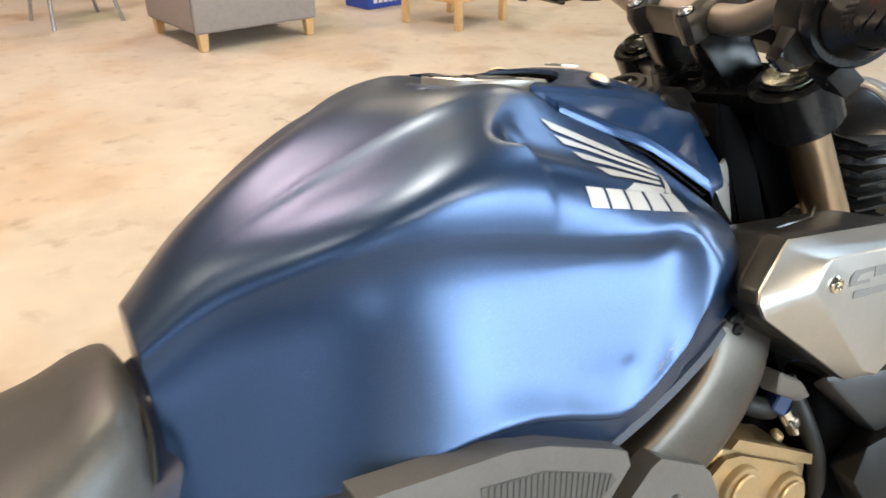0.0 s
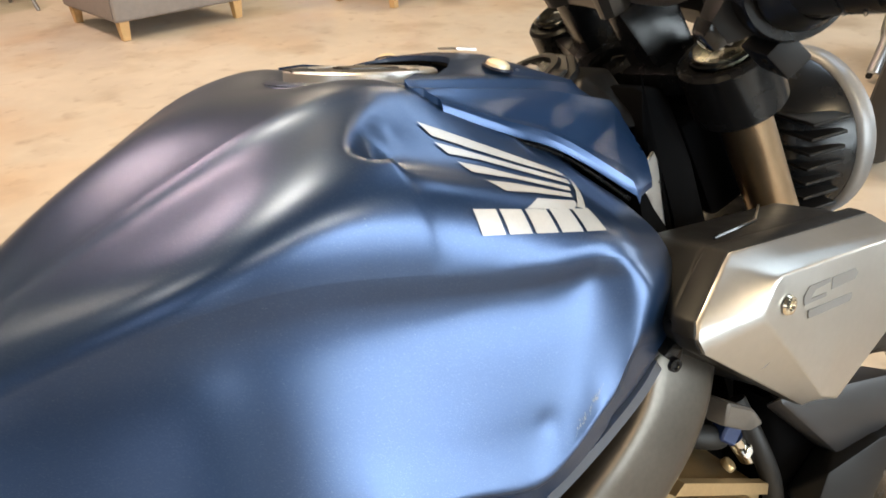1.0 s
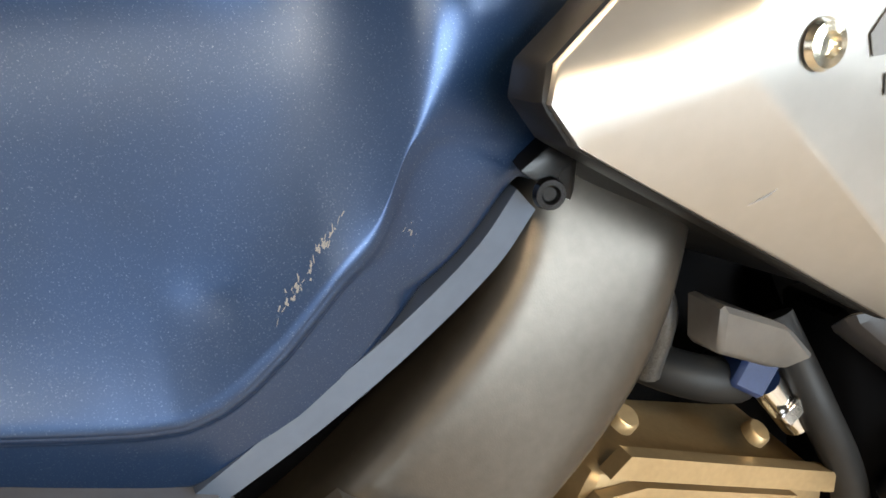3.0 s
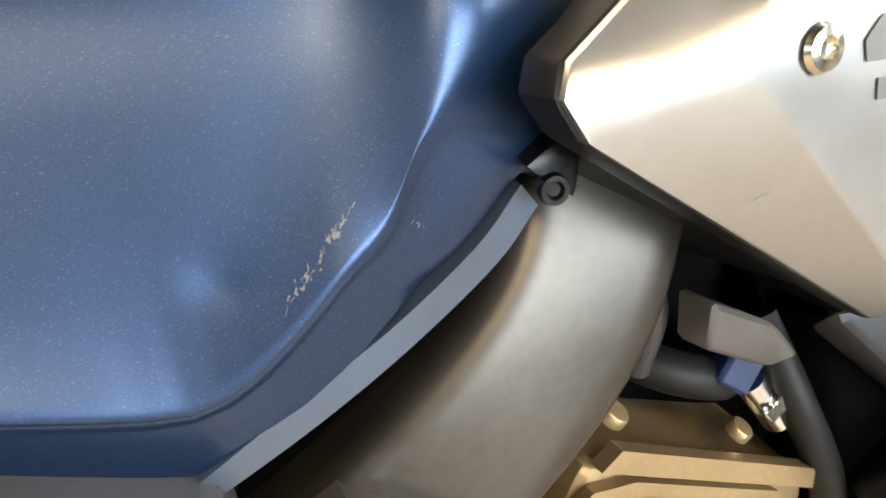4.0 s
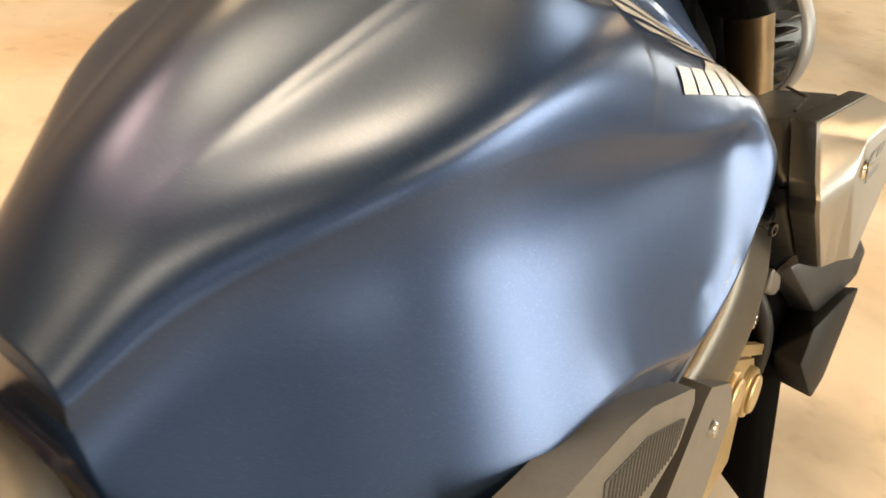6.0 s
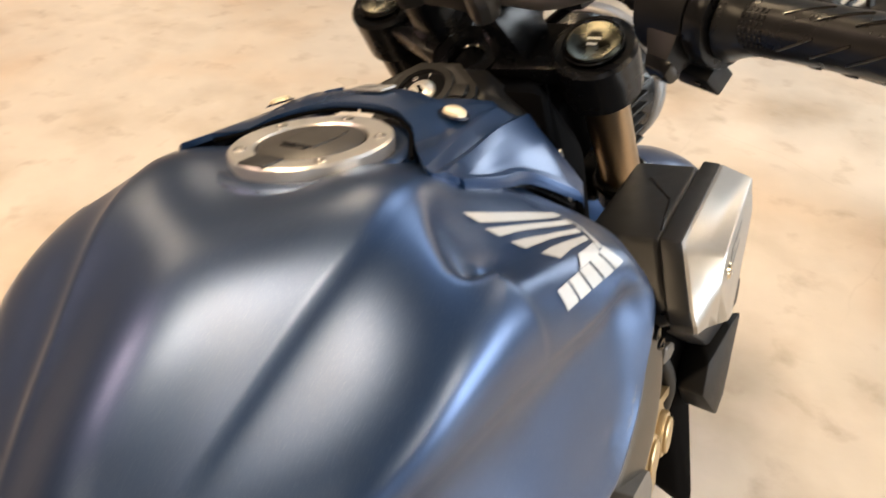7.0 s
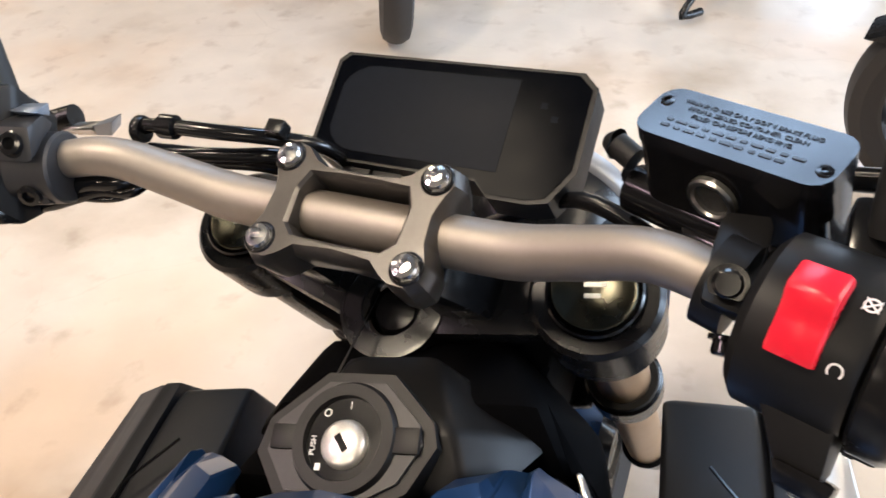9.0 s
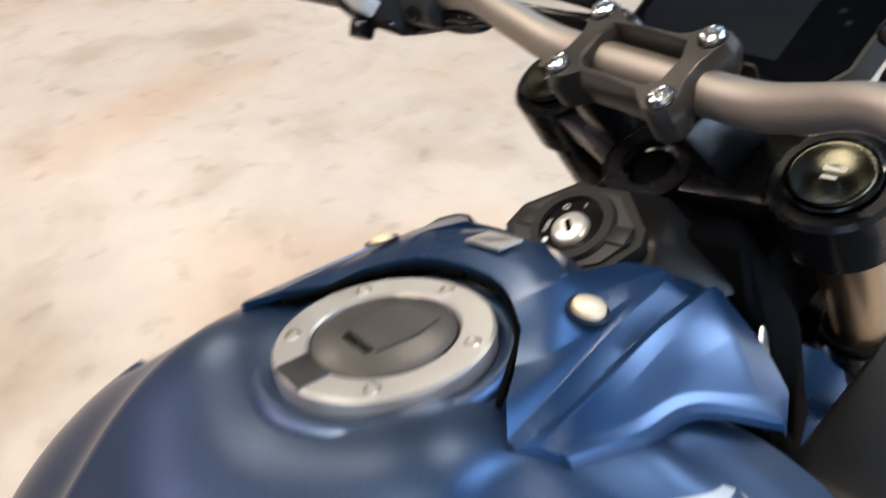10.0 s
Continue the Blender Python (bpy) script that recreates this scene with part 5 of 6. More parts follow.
perch = part("clutch_perch", merge(left(tube([(0, 0, -0.018), (0, 0, -0.0165), (0, 0, 0.010)], [0.0200, 0.0215, 0.0215], 36)), lhull([(0.024, -0.026, 0.016), (0.026, -0.024, -0.014), (0.027, -0.006, 0.012), (0.026, -0.004, -0.014), (0.012, -0.032, 0.014), (0.012, -0.032, -0.014), (0.0, -0.026, 0.010), (0.0, -0.026, -0.012)], 0.003, 2), lhull([(0.018, 0.006, 0.008), (0.018, 0.006, -0.012), (0.012, 0.021, 0.008), (0.012, 0.021, -0.012), (-0.006, 0.022, 0.008), (-0.006, 0.022, -0.012)], 0.003, 2)), GREY_PLASTIC, bike, "dark grey clutch lever perch with two bolts", Y, sharp=35)
# paler blue-grey than the perch: the daylight sheen is in its colour
part("perch_facet", lhull([(0.020, -0.0315, -0.0145), (0.020, -0.0335, 0.002), (0.006, -0.038, -0.0145), (0.006, -0.038, 0.002), (0.006, -0.030, -0.0145), (0.006, -0.030, 0.002)], 0.0015, 2), BRACKET, perch, "perch facet coloured blue-grey for the daylight on it")
for n, u, z in ((0.0255, -0.0150, -0.0035), (0.0150, 0.0135, -0.0030)):
    head = left(lathe([(0, 0.0022), (0.0028, 0.0022), (0.0036, 0.0052), (0.0060, 0.0048), (0.0066, 0.0010), (0.0078, 0.0006), (0.0080, -0.002)], 20, m=basis(lp(n, u, z), lp(1.0, -0.1 if u < 0 else 0.45, -0.15))))
    part("perch_bolt", head, BLACK_GLOSS, perch, "black perch bolt")
L0, L1 = (-G0[0] - 0.012, G0[1] - 0.004, G0[2] + 0.006), (-G1[0], G1[1], G1[2])
lg = part("left_grip", grip(L0, L1), GRIP, bike, "black rubber left grip with slanted grooves", Y)
groove_set(L0, L1, lg, Y)
part("left_bar_weight", tube([L1, (-0.432, -0.100, 0.101)], 0.015, 24), BLACK, bike, "", Y)
part("clutch_lever", tube(catmull([(-0.235, 0.040, -0.012), (-0.27, 0.026, -0.012), (-0.31, 0.008, -0.006), (-0.36, -0.014, 0.004), (-0.41, -0.04, 0.018)], 6), [0.0085, 0.008, 0.0075, 0.007, 0.007], 14), BLACK, bike, "black clutch lever", Y)
part("lever_pivot", hull([(-0.180, 0.032, 0.006), (-0.196, 0.030, -0.012), (-0.2385, 0.031, -0.022), (-0.214, 0.032, -0.008), (-0.183, 0.042, 0.000), (-0.200, 0.042, -0.018), (-0.240, 0.042, -0.028)], 0.0012, 2), BRACKET, bike, "blue-grey clutch lever bracket", Y, sharp=30)
part("lever_end", hull([(-0.208, 0.0300, -0.006), (-0.238, 0.0270, -0.008), (-0.248, 0.0270, -0.019), (-0.212, 0.0300, -0.016), (-0.208, 0.040, -0.010), (-0.250, 0.038, -0.020), (-0.215, 0.042, -0.022), (-0.248, 0.042, -0.028)], 0.003, 3), STEEL, bike, "polished end of the clutch lever", Y)
part("adjuster_wheel", lathe([(0.003, -0.003), (0.0080, -0.003), (0.0088, -0.0016), (0.0088, 0.0016), (0.0080, 0.003), (0.003, 0.003)], 28, m=basis((-0.160, 0.032, 0.001), (1, 0.1, -0.1))), BLACK, bike, "black clutch cable adjuster wheel", Y)
part("adjuster_nut", merge(tube([(-0.158, 0.034, 0.003), (-0.145, 0.036, 0.002)], 0.0045, 12), tube([(-0.145, 0.036, 0.002), (-0.135, 0.037, 0.001)], 0.0075, 14)), BLACK_GLOSS, bike, "", Y)
CABLES = [
    ([(-0.137, 0.037, 0.001), (-0.108, 0.041, -0.005), (-0.075, 0.050, -0.020), (-0.055, 0.060, -0.050), (-0.05, 0.06, -0.12)], 0.0048),
    ([(-0.190, 0.012, 0.004), (-0.15, 0.024, -0.014), (-0.11, 0.034, -0.022), (-0.07, 0.046, -0.040), (-0.055, 0.05, -0.12)], 0.0052),
    ([(-0.160, 0.024, -0.012), (-0.12, 0.033, -0.026), (-0.08, 0.042, -0.045), (-0.06, 0.05, -0.12)], 0.0060),
]
for pts, r in CABLES:
    part("cable", tube(catmull(pts, 7), r, 12), BLACK_GLOSS, bike, "black sheathed control cable", Y)
# the loom that leaves the switch block and doubles back under the bar
for pts, r in (([(0.0238, 0.0193), (0.0228, 0.0029), (0.0183, -0.0158), (0.0150, -0.0321), (0.0163, -0.0457), (0.0143, -0.0540), (0.0088, -0.0585), (0.0015, -0.0560)], 0.0042), ([(0.0179, 0.0083), (0.0136, -0.0084), (0.0103, -0.0248), (0.0101, -0.0406), (0.0085, -0.0520), (0.0030, -0.0570)], 0.0062), ([(0.0195, -0.0215), (0.0203, -0.0330), (0.0194, -0.0440), (0.0158, -0.0536), (0.0110, -0.0585)], 0.0022)):
    part("loom", left(tube(catmull([lp(-0.008 - 0.004 * (k > len(pts) - 3), u, z) for k, (u, z) in enumerate(pts)], 6), r, 14)), BLACK_GLOSS, bike, "black sheathed wires looping under the bar", Y)
part("cable_clip", box(0.012, 0.010, 0.010, 0.002, 2, Matrix.Translation((-0.075, 0.052, -0.012))), BLACK, bike, "", Y)
part("throttle_cable", tube(catmull([(0.205, -0.004, -0.016), (0.17, 0.02, -0.03), (0.10, 0.06, -0.06), (0.03, 0.06, -0.12)], 6), 0.005, 12), BLACK_GLOSS, bike, "", Y)

# --- intake shields, both sides


def side(pts, s):
    return [tuple(p) for p in (pts if s > 0 else mirrored(np.array(pts)))]


SH_RIM = [(0.2385, 0.000, 0.826), (0.2385, -0.006, 0.838), (0.235, -0.001, 0.846), (0.222, 0.040, 0.864), (0.2185, 0.051, 0.8675), (0.224, 0.208, 0.846), (0.231, 0.240, 0.790), (0.231, 0.235, 0.775), (0.229, 0.136, 0.7235), (0.2295, 0.121, 0.7265)]
SH_TOP = [(0.2475, 0.0475, 0.8310), (0.2475, 0.0440, 0.8360), (0.2475, 0.0455, 0.8415), (0.2478, 0.0540, 0.8550), (0.2480, 0.0600, 0.8580), (0.2495, 0.2055, 0.8365), (0.2510, 0.2280, 0.7900), (0.2505, 0.2220, 0.7790), (0.2490, 0.1310, 0.7365), (0.2480, 0.1130, 0.7465)]


def shield(s):
    o, t = np.array(side(SH_RIM, s)), np.array(side(SH_TOP, s))
    back = o + np.array((-0.004 * s, 0, 0))
    mid = t.mean(0)
    rows = [back, o, o * 0.97 + t * 0.03, o * 0.9 + t * 0.1, o * 0.5 + t * 0.5, o * 0.06 + t * 0.94, o * 0.02 + t * 0.98, t * 0.97 + mid * 0.03]
    bm = grid_mesh(rows, close_v=True)
    c = bm.verts.new(tuple(mid))
    t = rows[-1]
    bm.verts.ensure_lookup_table()
    n = len(t)
    last = [bm.verts[len(rows) * n - n + i] for i in range(n)]
    for i in range(n):
        bm.faces.new((last[i], last[(i + 1) % n], c))
    return bm


def grown(pts, k):
    p = np.array(pts)
    c = p.mean(0)
    q = c + (p - c) * k
    q[:, 0] = p[:, 0]
    return q


for s in (1, -1):
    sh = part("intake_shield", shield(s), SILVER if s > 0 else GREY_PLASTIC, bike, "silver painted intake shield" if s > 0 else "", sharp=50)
    lip = grown(SH_RIM, 1.018)
    lip[:, 0] -= 0.0022
    lip2 = grown(SH_RIM, 1.028)
    lip2[:, 0] -= 0.018
    inner = [(0.150, 0.020, 0.820), (0.140, 0.062, 0.858), (0.145, 0.215, 0.838), (0.15, 0.24, 0.77), (0.15, 0.135, 0.725), (0.15, 0.06, 0.76)]
    part("shield_lip", hull(side(lip, s) + side(lip2, s), 0.0025, 2), PLASTIC, sh, "black rim of the shield", sharp=30)
    lo = grown(SH_RIM, 0.97)
    lo[:, 0] -= 0.020
    part("intake_body", hull(side(lo, s) + side(inner, s), 0.005, 3), PLASTIC, sh, "black plastic intake body", sharp=30)
    part("body_groove", tube(side([(0.200, 0.060, 0.8705), (0.196, 0.110, 0.8660), (0.172, 0.150, 0.8600)], s), 0.0012, 6), BLACK_GLOSS, sh)
    part("shield_bolt", lathe([(0, 0.0004), (0.0026, 0.0004), (0.0034, 0.0022), (0.0058, 0.0018), (0.0068, 0.0)], 24), BOLT, sh, "bright socket screw", basis(side([(0.2489, 0.0660, 0.8360)], s)[0], (s, 0, 0.04), (0, 1, 0)))
    part("under_bracket", hull(side([(0.206, 0.070, 0.742), (0.206, 0.100, 0.722), (0.204, 0.116, 0.700), (0.203, 0.100, 0.700), (0.204, 0.068, 0.722), (0.185, 0.070, 0.742), (0.185, 0.116, 0.70), (0.185, 0.068, 0.72)], s), 0.002, 1), LIPGREY, sh, "grey bracket under the shield")
    part("clip_screw", lathe([(0, 0.001), (0.0025, 0.001), (0.0035, 0.003), (0.0055, 0.003), (0.0062, 0.0)], 16), BLACK_GLOSS, sh, "", basis(side([(0.2115, 0.0045, 0.8065)], s)[0], (s, -0.2, 0.05), (0, 1, 0)) @ Matrix.Scale(0.8, 4))
    part("clip_lug", hull(side([(0.211, -0.004, 0.815), (0.211, 0.012, 0.800), (0.210, 0.020, 0.825), (0.19, 0.0, 0.82), (0.19, 0.02, 0.80), (0.195, 0.03, 0.83)], s), 0.003, 2), BLACK, sh)
    # radiator shroud below
    rs = part("radiator_shroud", hull(side([(0.205, 0.130, 0.715), (0.240, 0.245, 0.702), (0.246, 0.256, 0.684), (0.244, 0.240, 0.660), (0.226, 0.190, 0.640), (0.19, 0.135, 0.70), (0.20, 0.25, 0.69), (0.20, 0.20, 0.63)], s), 0.004, 2), GREY_PLASTIC, bike, "dark grey radiator shroud", sharp=30)
    part("shroud_blade", hull(side([(0.244, 0.215, 0.655), (0.250, 0.238, 0.655), (0.244, 0.196, 0.570), (0.240, 0.176, 0.556), (0.228, 0.152, 0.606), (0.230, 0.165, 0.640), (0.20, 0.22, 0.65), (0.205, 0.18, 0.56), (0.20, 0.155, 0.61)], s), 0.003, 2), PLASTIC, rs, "black lower blade of the shroud")
# the product mark on the right shield, as plain shapes
for pts, mt in (([(0.082, 0.835), (0.088, 0.8405), (0.112, 0.8375), (0.112, 0.8345), (0.095, 0.8355), (0.090, 0.831), (0.108, 0.8285), (0.108, 0.826), (0.083, 0.829)], GREY_DECAL), ([(0.114, 0.837), (0.142, 0.8335), (0.146, 0.829), (0.142, 0.8255), (0.114, 0.8285)], GREY_DECAL), ([(0.088, 0.8235), (0.140, 0.8165), (0.140, 0.8105), (0.088, 0.8175)], GREY_DECAL)):
    part("shield_mark", plate([(y, z) for y, z in pts], 0.0003, m=Matrix.Translation((0.2487, 0, 0)) @ Matrix(((0, 0, 1, 0), (1, 0, 0, 0), (0, 1, 0, 0), (0, 0, 0, 1)))), mt, bike, "plain grey product mark")
part("scuff", plate([(0.043, 0.7995), (0.050, 0.7999), (0.053, 0.8010), (0.048, 0.8004)], 0.0002, m=Matrix.Translation((0.2462, 0, 0)) @ Matrix(((0, 0, 1, 0), (1, 0, 0, 0), (0, 1, 0, 0), (0, 0, 0, 1)))), GREY_DECAL, bike, "grey scuff on the silver shield")

# --- frame tubes


def flat_tube(path, r, s):
    """A pressed tube, flattened on its outer face and rounded at its corners."""
    p = np.array(path, float)
    t = np.gradient(p, axis=0)
    t /= np.linalg.norm(t, axis=1)[:, None]
    rows = []
    for q, d in zip(p, t):
        out = np.array((float(s), 0.0, 0.0)) - d * d[0] * s
        out /= np.linalg.norm(out)
        up = np.cross(out, d) * s
        out, up = out * 0.985 - up * 0.17, up * 0.985 + out * 0.17
        q = q + up * 0.0065
        ring = []
        for a in np.linspace(0, 2 * math.pi, 40, endpoint=False):
            c, k = math.cos(a), math.sin(a)
            ring.append(q + r * (math.copysign(abs(c) ** 0.40, c) * up * 1.14 + math.copysign(abs(k) ** 0.50, k) * out * 0.84))
        rows.append(ring)
    bm = grid_mesh(rows, close_v=True)
    return bm


for s in (1, -1):
    path = side([(0.160, 0.060, 0.835), (0.172, 0.034, 0.790), (0.180, 0.010, 0.755), (0.180, -0.030, 0.722), (0.172, -0.080, 0.690), (0.150, -0.18, 0.64), (0.14, -0.26, 0.56)], s)
    part("frame_tube", flat_tube(catmull(path, 7), 0.030, s), TUBE, bike, "dark bronze-grey frame tube", sharp=60)

# --- side covers under the tank
P1 = [(-0.104, 0.733), (-0.107, 0.746), (-0.116, 0.752), (-0.176, 0.7815), (-0.205, 0.790), (-0.310, 0.803), (-0.31, 0.74), (-0.20, 0.70), (-0.125, 0.712)]
P2 = [(-0.020, 0.688), (-0.029, 0.699), (-0.074, 0.7255), (-0.084, 0.722), (-0.160, 0.660), (-0.18, 0.62), (-0.05, 0.60), (-0.008, 0.655)]
TO_SIDE = Matrix(((0, 0, 1, 0), (1, 0, 0, 0), (0, 1, 0, 0), (0, 0, 0, 1)))
c1 = part("side_cover", plate(P1, 0.024, 0.009, 2, Matrix.Translation((0.186, 0, 0)) @ TO_SIDE), LIPGREY, bike, "grey plastic side cover with a ribbed field", sharp=32)
part("ribbed_field", plate([(-0.118, 0.728), (-0.124, 0.736), (-0.180, 0.764), (-0.230, 0.774), (-0.230, 0.730), (-0.135, 0.716)], 0.001, m=Matrix.Translation((0.2097, 0, 0)) @ TO_SIDE), RIB, c1, "finely ribbed grip field")
for k in range(22):
    y = -0.1245 - 0.0048 * k
    z1 = float(np.interp(-y, (0.124, 0.180, 0.230), (0.736, 0.764, 0.774)))
    z0 = float(np.interp(-y, (0.118, 0.135, 0.230), (0.726, 0.716, 0.730)))
    part("rib", tube([(0.2109, y - 0.004, z0 + 0.001), (0.2109, y + 0.001, z1 - 0.001)], 0.0009, 6), RIB, c1)
part("side_plate", plate(P2, 0.020, 0.008, 2, Matrix.Translation((0.191, 0, 0)) @ TO_SIDE), LIPGREY, bike, "faceted grey frame plate", sharp=32)
part("plate_bolt", lathe([(0, 0.004), (0.005, 0.004), (0.0065, 0.002), (0.007, 0)], 16), STEEL, bike, "", basis((0.2112, -0.060, 0.680), (1, 0, 0), (0, 1, 0)))

# --- engine
en = part("engine_case", hull([(0.188, 0.022, 0.682), (0.188, 0.142, 0.616), (0.188, -0.04, 0.60), (0.188, 0.13, 0.48), (0.188, -0.06, 0.48), (0.05, 0.022, 0.692), (0.05, 0.15, 0.625), (0.05, -0.05, 0.60), (0.05, 0.13, 0.48), (0.05, -0.06, 0.48)], 0.008, 3), ENGINE, bike, "bronze painted engine case", sharp=30)
EM = Matrix.Translation((0.1885, 0.034, 0.680)) @ Matrix(((0, 0, 1, 0), (0.862, 0.507, 0, 0), (-0.507, 0.862, 0, 0), (0, 0, 0, 1)))
part("case_flange", plate([(-0.006, 0.006), (0.116, 0.006), (0.120, -0.004), (-0.012, -0.004)], 0.008, 0.002, 2, EM), ENGINE, en)
part("case_arch", plate([(-0.020, -0.030), (-0.010, -0.014), (0.010, -0.008), (0.100, -0.008), (0.116, -0.018), (0.120, -0.05), (-0.02, -0.06)], 0.006, 0.002, 2, EM), ENGINE, en)
for u in (0.022, 0.096):
    part("round_boss", lathe([(0, 0.013), (0.017, 0.013), (0.0185, 0.0115), (0.0185, 0.009), (0.0225, 0.009), (0.024, 0.007), (0.024, 0.0)], 36), ENGINE, en, "round bronze boss", EM @ Matrix.Translation((u, -0.038, 0.004)))
for u, v in ((0.002, 0.014), (0.080, 0.014)):
    part("case_bolt", merge(lathe([(0, 0.001), (0.005, 0.001), (0.006, 0.0), (0.0065, -0.004)], 20)), ENGINE, en, "", EM @ Matrix.Translation((u, v, -0.01)) @ pose(0, 0, 0, -60))
part("hose", tube(catmull([(0.17, 0.128, 0.70), (0.19, 0.132, 0.66), (0.192, 0.150, 0.61), (0.18, 0.170, 0.54)], 7), 0.0085, 18), RUBBER, bike, "dark rubber coolant hose")
part("hose_low", tube(catmull([(0.12, 0.05, 0.705), (0.165, 0.075, 0.692), (0.17, 0.105, 0.676), (0.14, 0.12, 0.66)], 7), 0.010, 16), RUBBER, bike)
part("braided_line", tube(catmull([(0.16, 0.055, 0.76), (0.178, 0.064, 0.735), (0.17, 0.060, 0.70)], 6), 0.006, 12), BRAID, bike, "braided black line")
con = part("connector", box(0.016, 0.022, 0.018, 0.002, 1, basis((0.178, 0.106, 0.688), (0.2, 0.7, -0.6))), CONN, bike, "dark blue electrical connector")
part("connector_clip", merge(tube([(0.180, 0.112, 0.678), (0.182, 0.128, 0.650)], 0.0072, 14), box(0.004, 0.014, 0.008, 0.001, 1, basis((0.1885, 0.120, 0.664), (0.2, 0.5, -0.85)))), CHROME, con, "bright metal sensor body")
# radiator and sump take the painted shade colour too
part("radiator", box(0.30, 0.030, 0.30, 0.004, 1, basis((-0.02, 0.225, 0.56), (0, -0.35, 1))), SHADE_BLACK, bike, "shade-black radiator behind the shroud")
part("radiator_side", hull([(0.187, 0.150, 0.700), (0.200, 0.205, 0.690), (0.204, 0.175, 0.40), (0.220, 0.205, 0.33), (0.15, 0.15, 0.70), (0.15, 0.21, 0.69), (0.15, 0.155, 0.46), (0.15, 0.20, 0.45)], 0.004, 1), SHADE_BLACK, bike)
part("sump", hull([(0.13, -0.25, 0.50), (-0.13, -0.25, 0.50), (0.13, 0.14, 0.50), (-0.13, 0.14, 0.50), (0.10, -0.2, 0.22), (-0.10, -0.2, 0.22), (0.10, 0.12, 0.22), (-0.10, 0.12, 0.22)], 0.02, 2), SHADE_BLACK, bike, "shade-black lower engine case")

# --- seat and tail
SEAT = [(-0.397, 0.058, 0.830, 0.78), (-0.408, 0.076, 0.849, 0.76), (-0.430, 0.088, 0.847, 0.75), (-0.47, 0.100, 0.832, 0.74), (-0.53, 0.120, 0.822, 0.73), (-0.62, 0.138, 0.828, 0.73), (-0.72, 0.135, 0.86, 0.76), (-0.80, 0.12, 0.90, 0.80)]


def seat():
    cols = []
    for y, w, zt, zb in SEAT:
        m = mid_x(y)
        half = chaikin([(0, y, zt), (w * 0.5, y, zt - 0.001), (w * 0.82, y, zt - 0.008), (w, y, zt - 0.028), (w * 1.06, y, zb + 0.02), (w * 1.0, y, zb)], 2)
        cols.append(np.vstack([(half * (-1, 1, 1))[:0:-1], half]) + np.array((m, 0, 0)))
    arr = np.array(cols)
    fine = np.stack([catmull(arr[:, k], 4) for k in range(arr.shape[1])], 1)
    bm = grid_mesh(list(fine))
    for end in (0, -1):
        bm.faces.new([bm.verts.new(tuple(p)) for p in fine[end]])
    bmesh.ops.remove_doubles(bm, verts=bm.verts, dist=0.0002)
    return bm


st_ob = part("seat", seat(), VINYL, bike, "black vinyl rider seat", sharp=60)
part("seat_piping", tube([tuple(p) for p in catmull([(0.088 + mid_x(-0.404), -0.404, 0.800), (0.070 + mid_x(-0.404), -0.399, 0.822), (0.045, -0.3975, 0.831), (0.0, -0.3975, 0.831), (-0.03, -0.399, 0.822)], 5)], 0.0022, 8), RUBBER, st_ob)
part("tail_cover", hull([(0.095, -0.36, 0.81), (-0.06, -0.36, 0.81), (0.055, -0.395, 0.838), (-0.01, -0.395, 0.838), (0.105, -0.45, 0.77), (-0.06, -0.45, 0.77), (0.115, -0.30, 0.77), (-0.10, -0.30, 0.77), (0.105, -0.45, 0.68), (-0.08, -0.45, 0.68), (0.13, -0.28, 0.68), (-0.10, -0.28, 0.68)], 0.008, 2), NAVY, bike, "dark blue side panel under the seat")

# --- wheels, fender and stand carry the machine


def wheel(parent, centre, axle, r, w, names=("front_tyre", "front_rim"), spokes=6, tyre=None, rim=None):
    m = basis(centre, axle, (0, 0.2, 1))
    prof = [(r - 0.085, -w * 0.36), (r - 0.05, -w * 0.5), (r - 0.02, -w * 0.42), (r - 0.004, -w * 0.2), (r, 0), (r - 0.004, w * 0.2), (r - 0.02, w * 0.42), (r - 0.05, w * 0.5), (r - 0.085, w * 0.36)]
    t = part(names[0], lathe(prof, 72), tyre or TYRE, parent, "black rubber tyre", m)
    ri = part(names[1], lathe([(r - 0.084, -w * 0.37), (r - 0.092, -w * 0.34), (r - 0.105, -w * 0.1), (r - 0.105, w * 0.1), (r - 0.092, w * 0.34), (r - 0.084, w * 0.37)], 64), rim or BLACK, parent, "dark cast rim", m)
    for k in range(spokes):
        part("spoke", hull([(0.03, -0.016, -0.02), (0.03, 0.016, -0.02), (0.03, -0.016, 0.02), (0.03, 0.016, 0.02), (r - 0.10, -0.011, -0.014), (r - 0.10, 0.011, -0.014), (r - 0.10, -0.011, 0.014), (r - 0.10, 0.011, 0.014)], 0.003, 1), rim or BLACK, ri, "", Matrix.Rotation(2 * math.pi * k / spokes, 4, "Z"))
    part("hub", lathe([(0, -w * 0.45), (0.03, -w * 0.45), (0.042, -w * 0.2), (0.042, w * 0.2), (0.03, w * 0.45), (0, w * 0.45)], 28), rim or BLACK, ri)
    return t


FRONT = STEER @ Vector((0.0, 0.045, -0.76))
AXLE = STEER.to_3x3() @ Vector((1, 0, 0))
wheel(bike, (FRONT.x, FRONT.y, 0.310), AXLE, 0.302, 0.120)
FRW = basis((FRONT.x, FRONT.y, 0.310), AXLE, (0, 0.2, 1))


def fender():
    rows = []
    for a in np.linspace(-85, 105, 30):
        row = []
        for b in np.linspace(-1, 1, 11):
            rr = 0.330 - 0.022 * abs(b) ** 2.2
            row.append((rr * math.cos(radians(a)), rr * math.sin(radians(a)), 0.072 * b))
        rows.append(row)
    return thicken(grid_mesh(rows), 0.003)


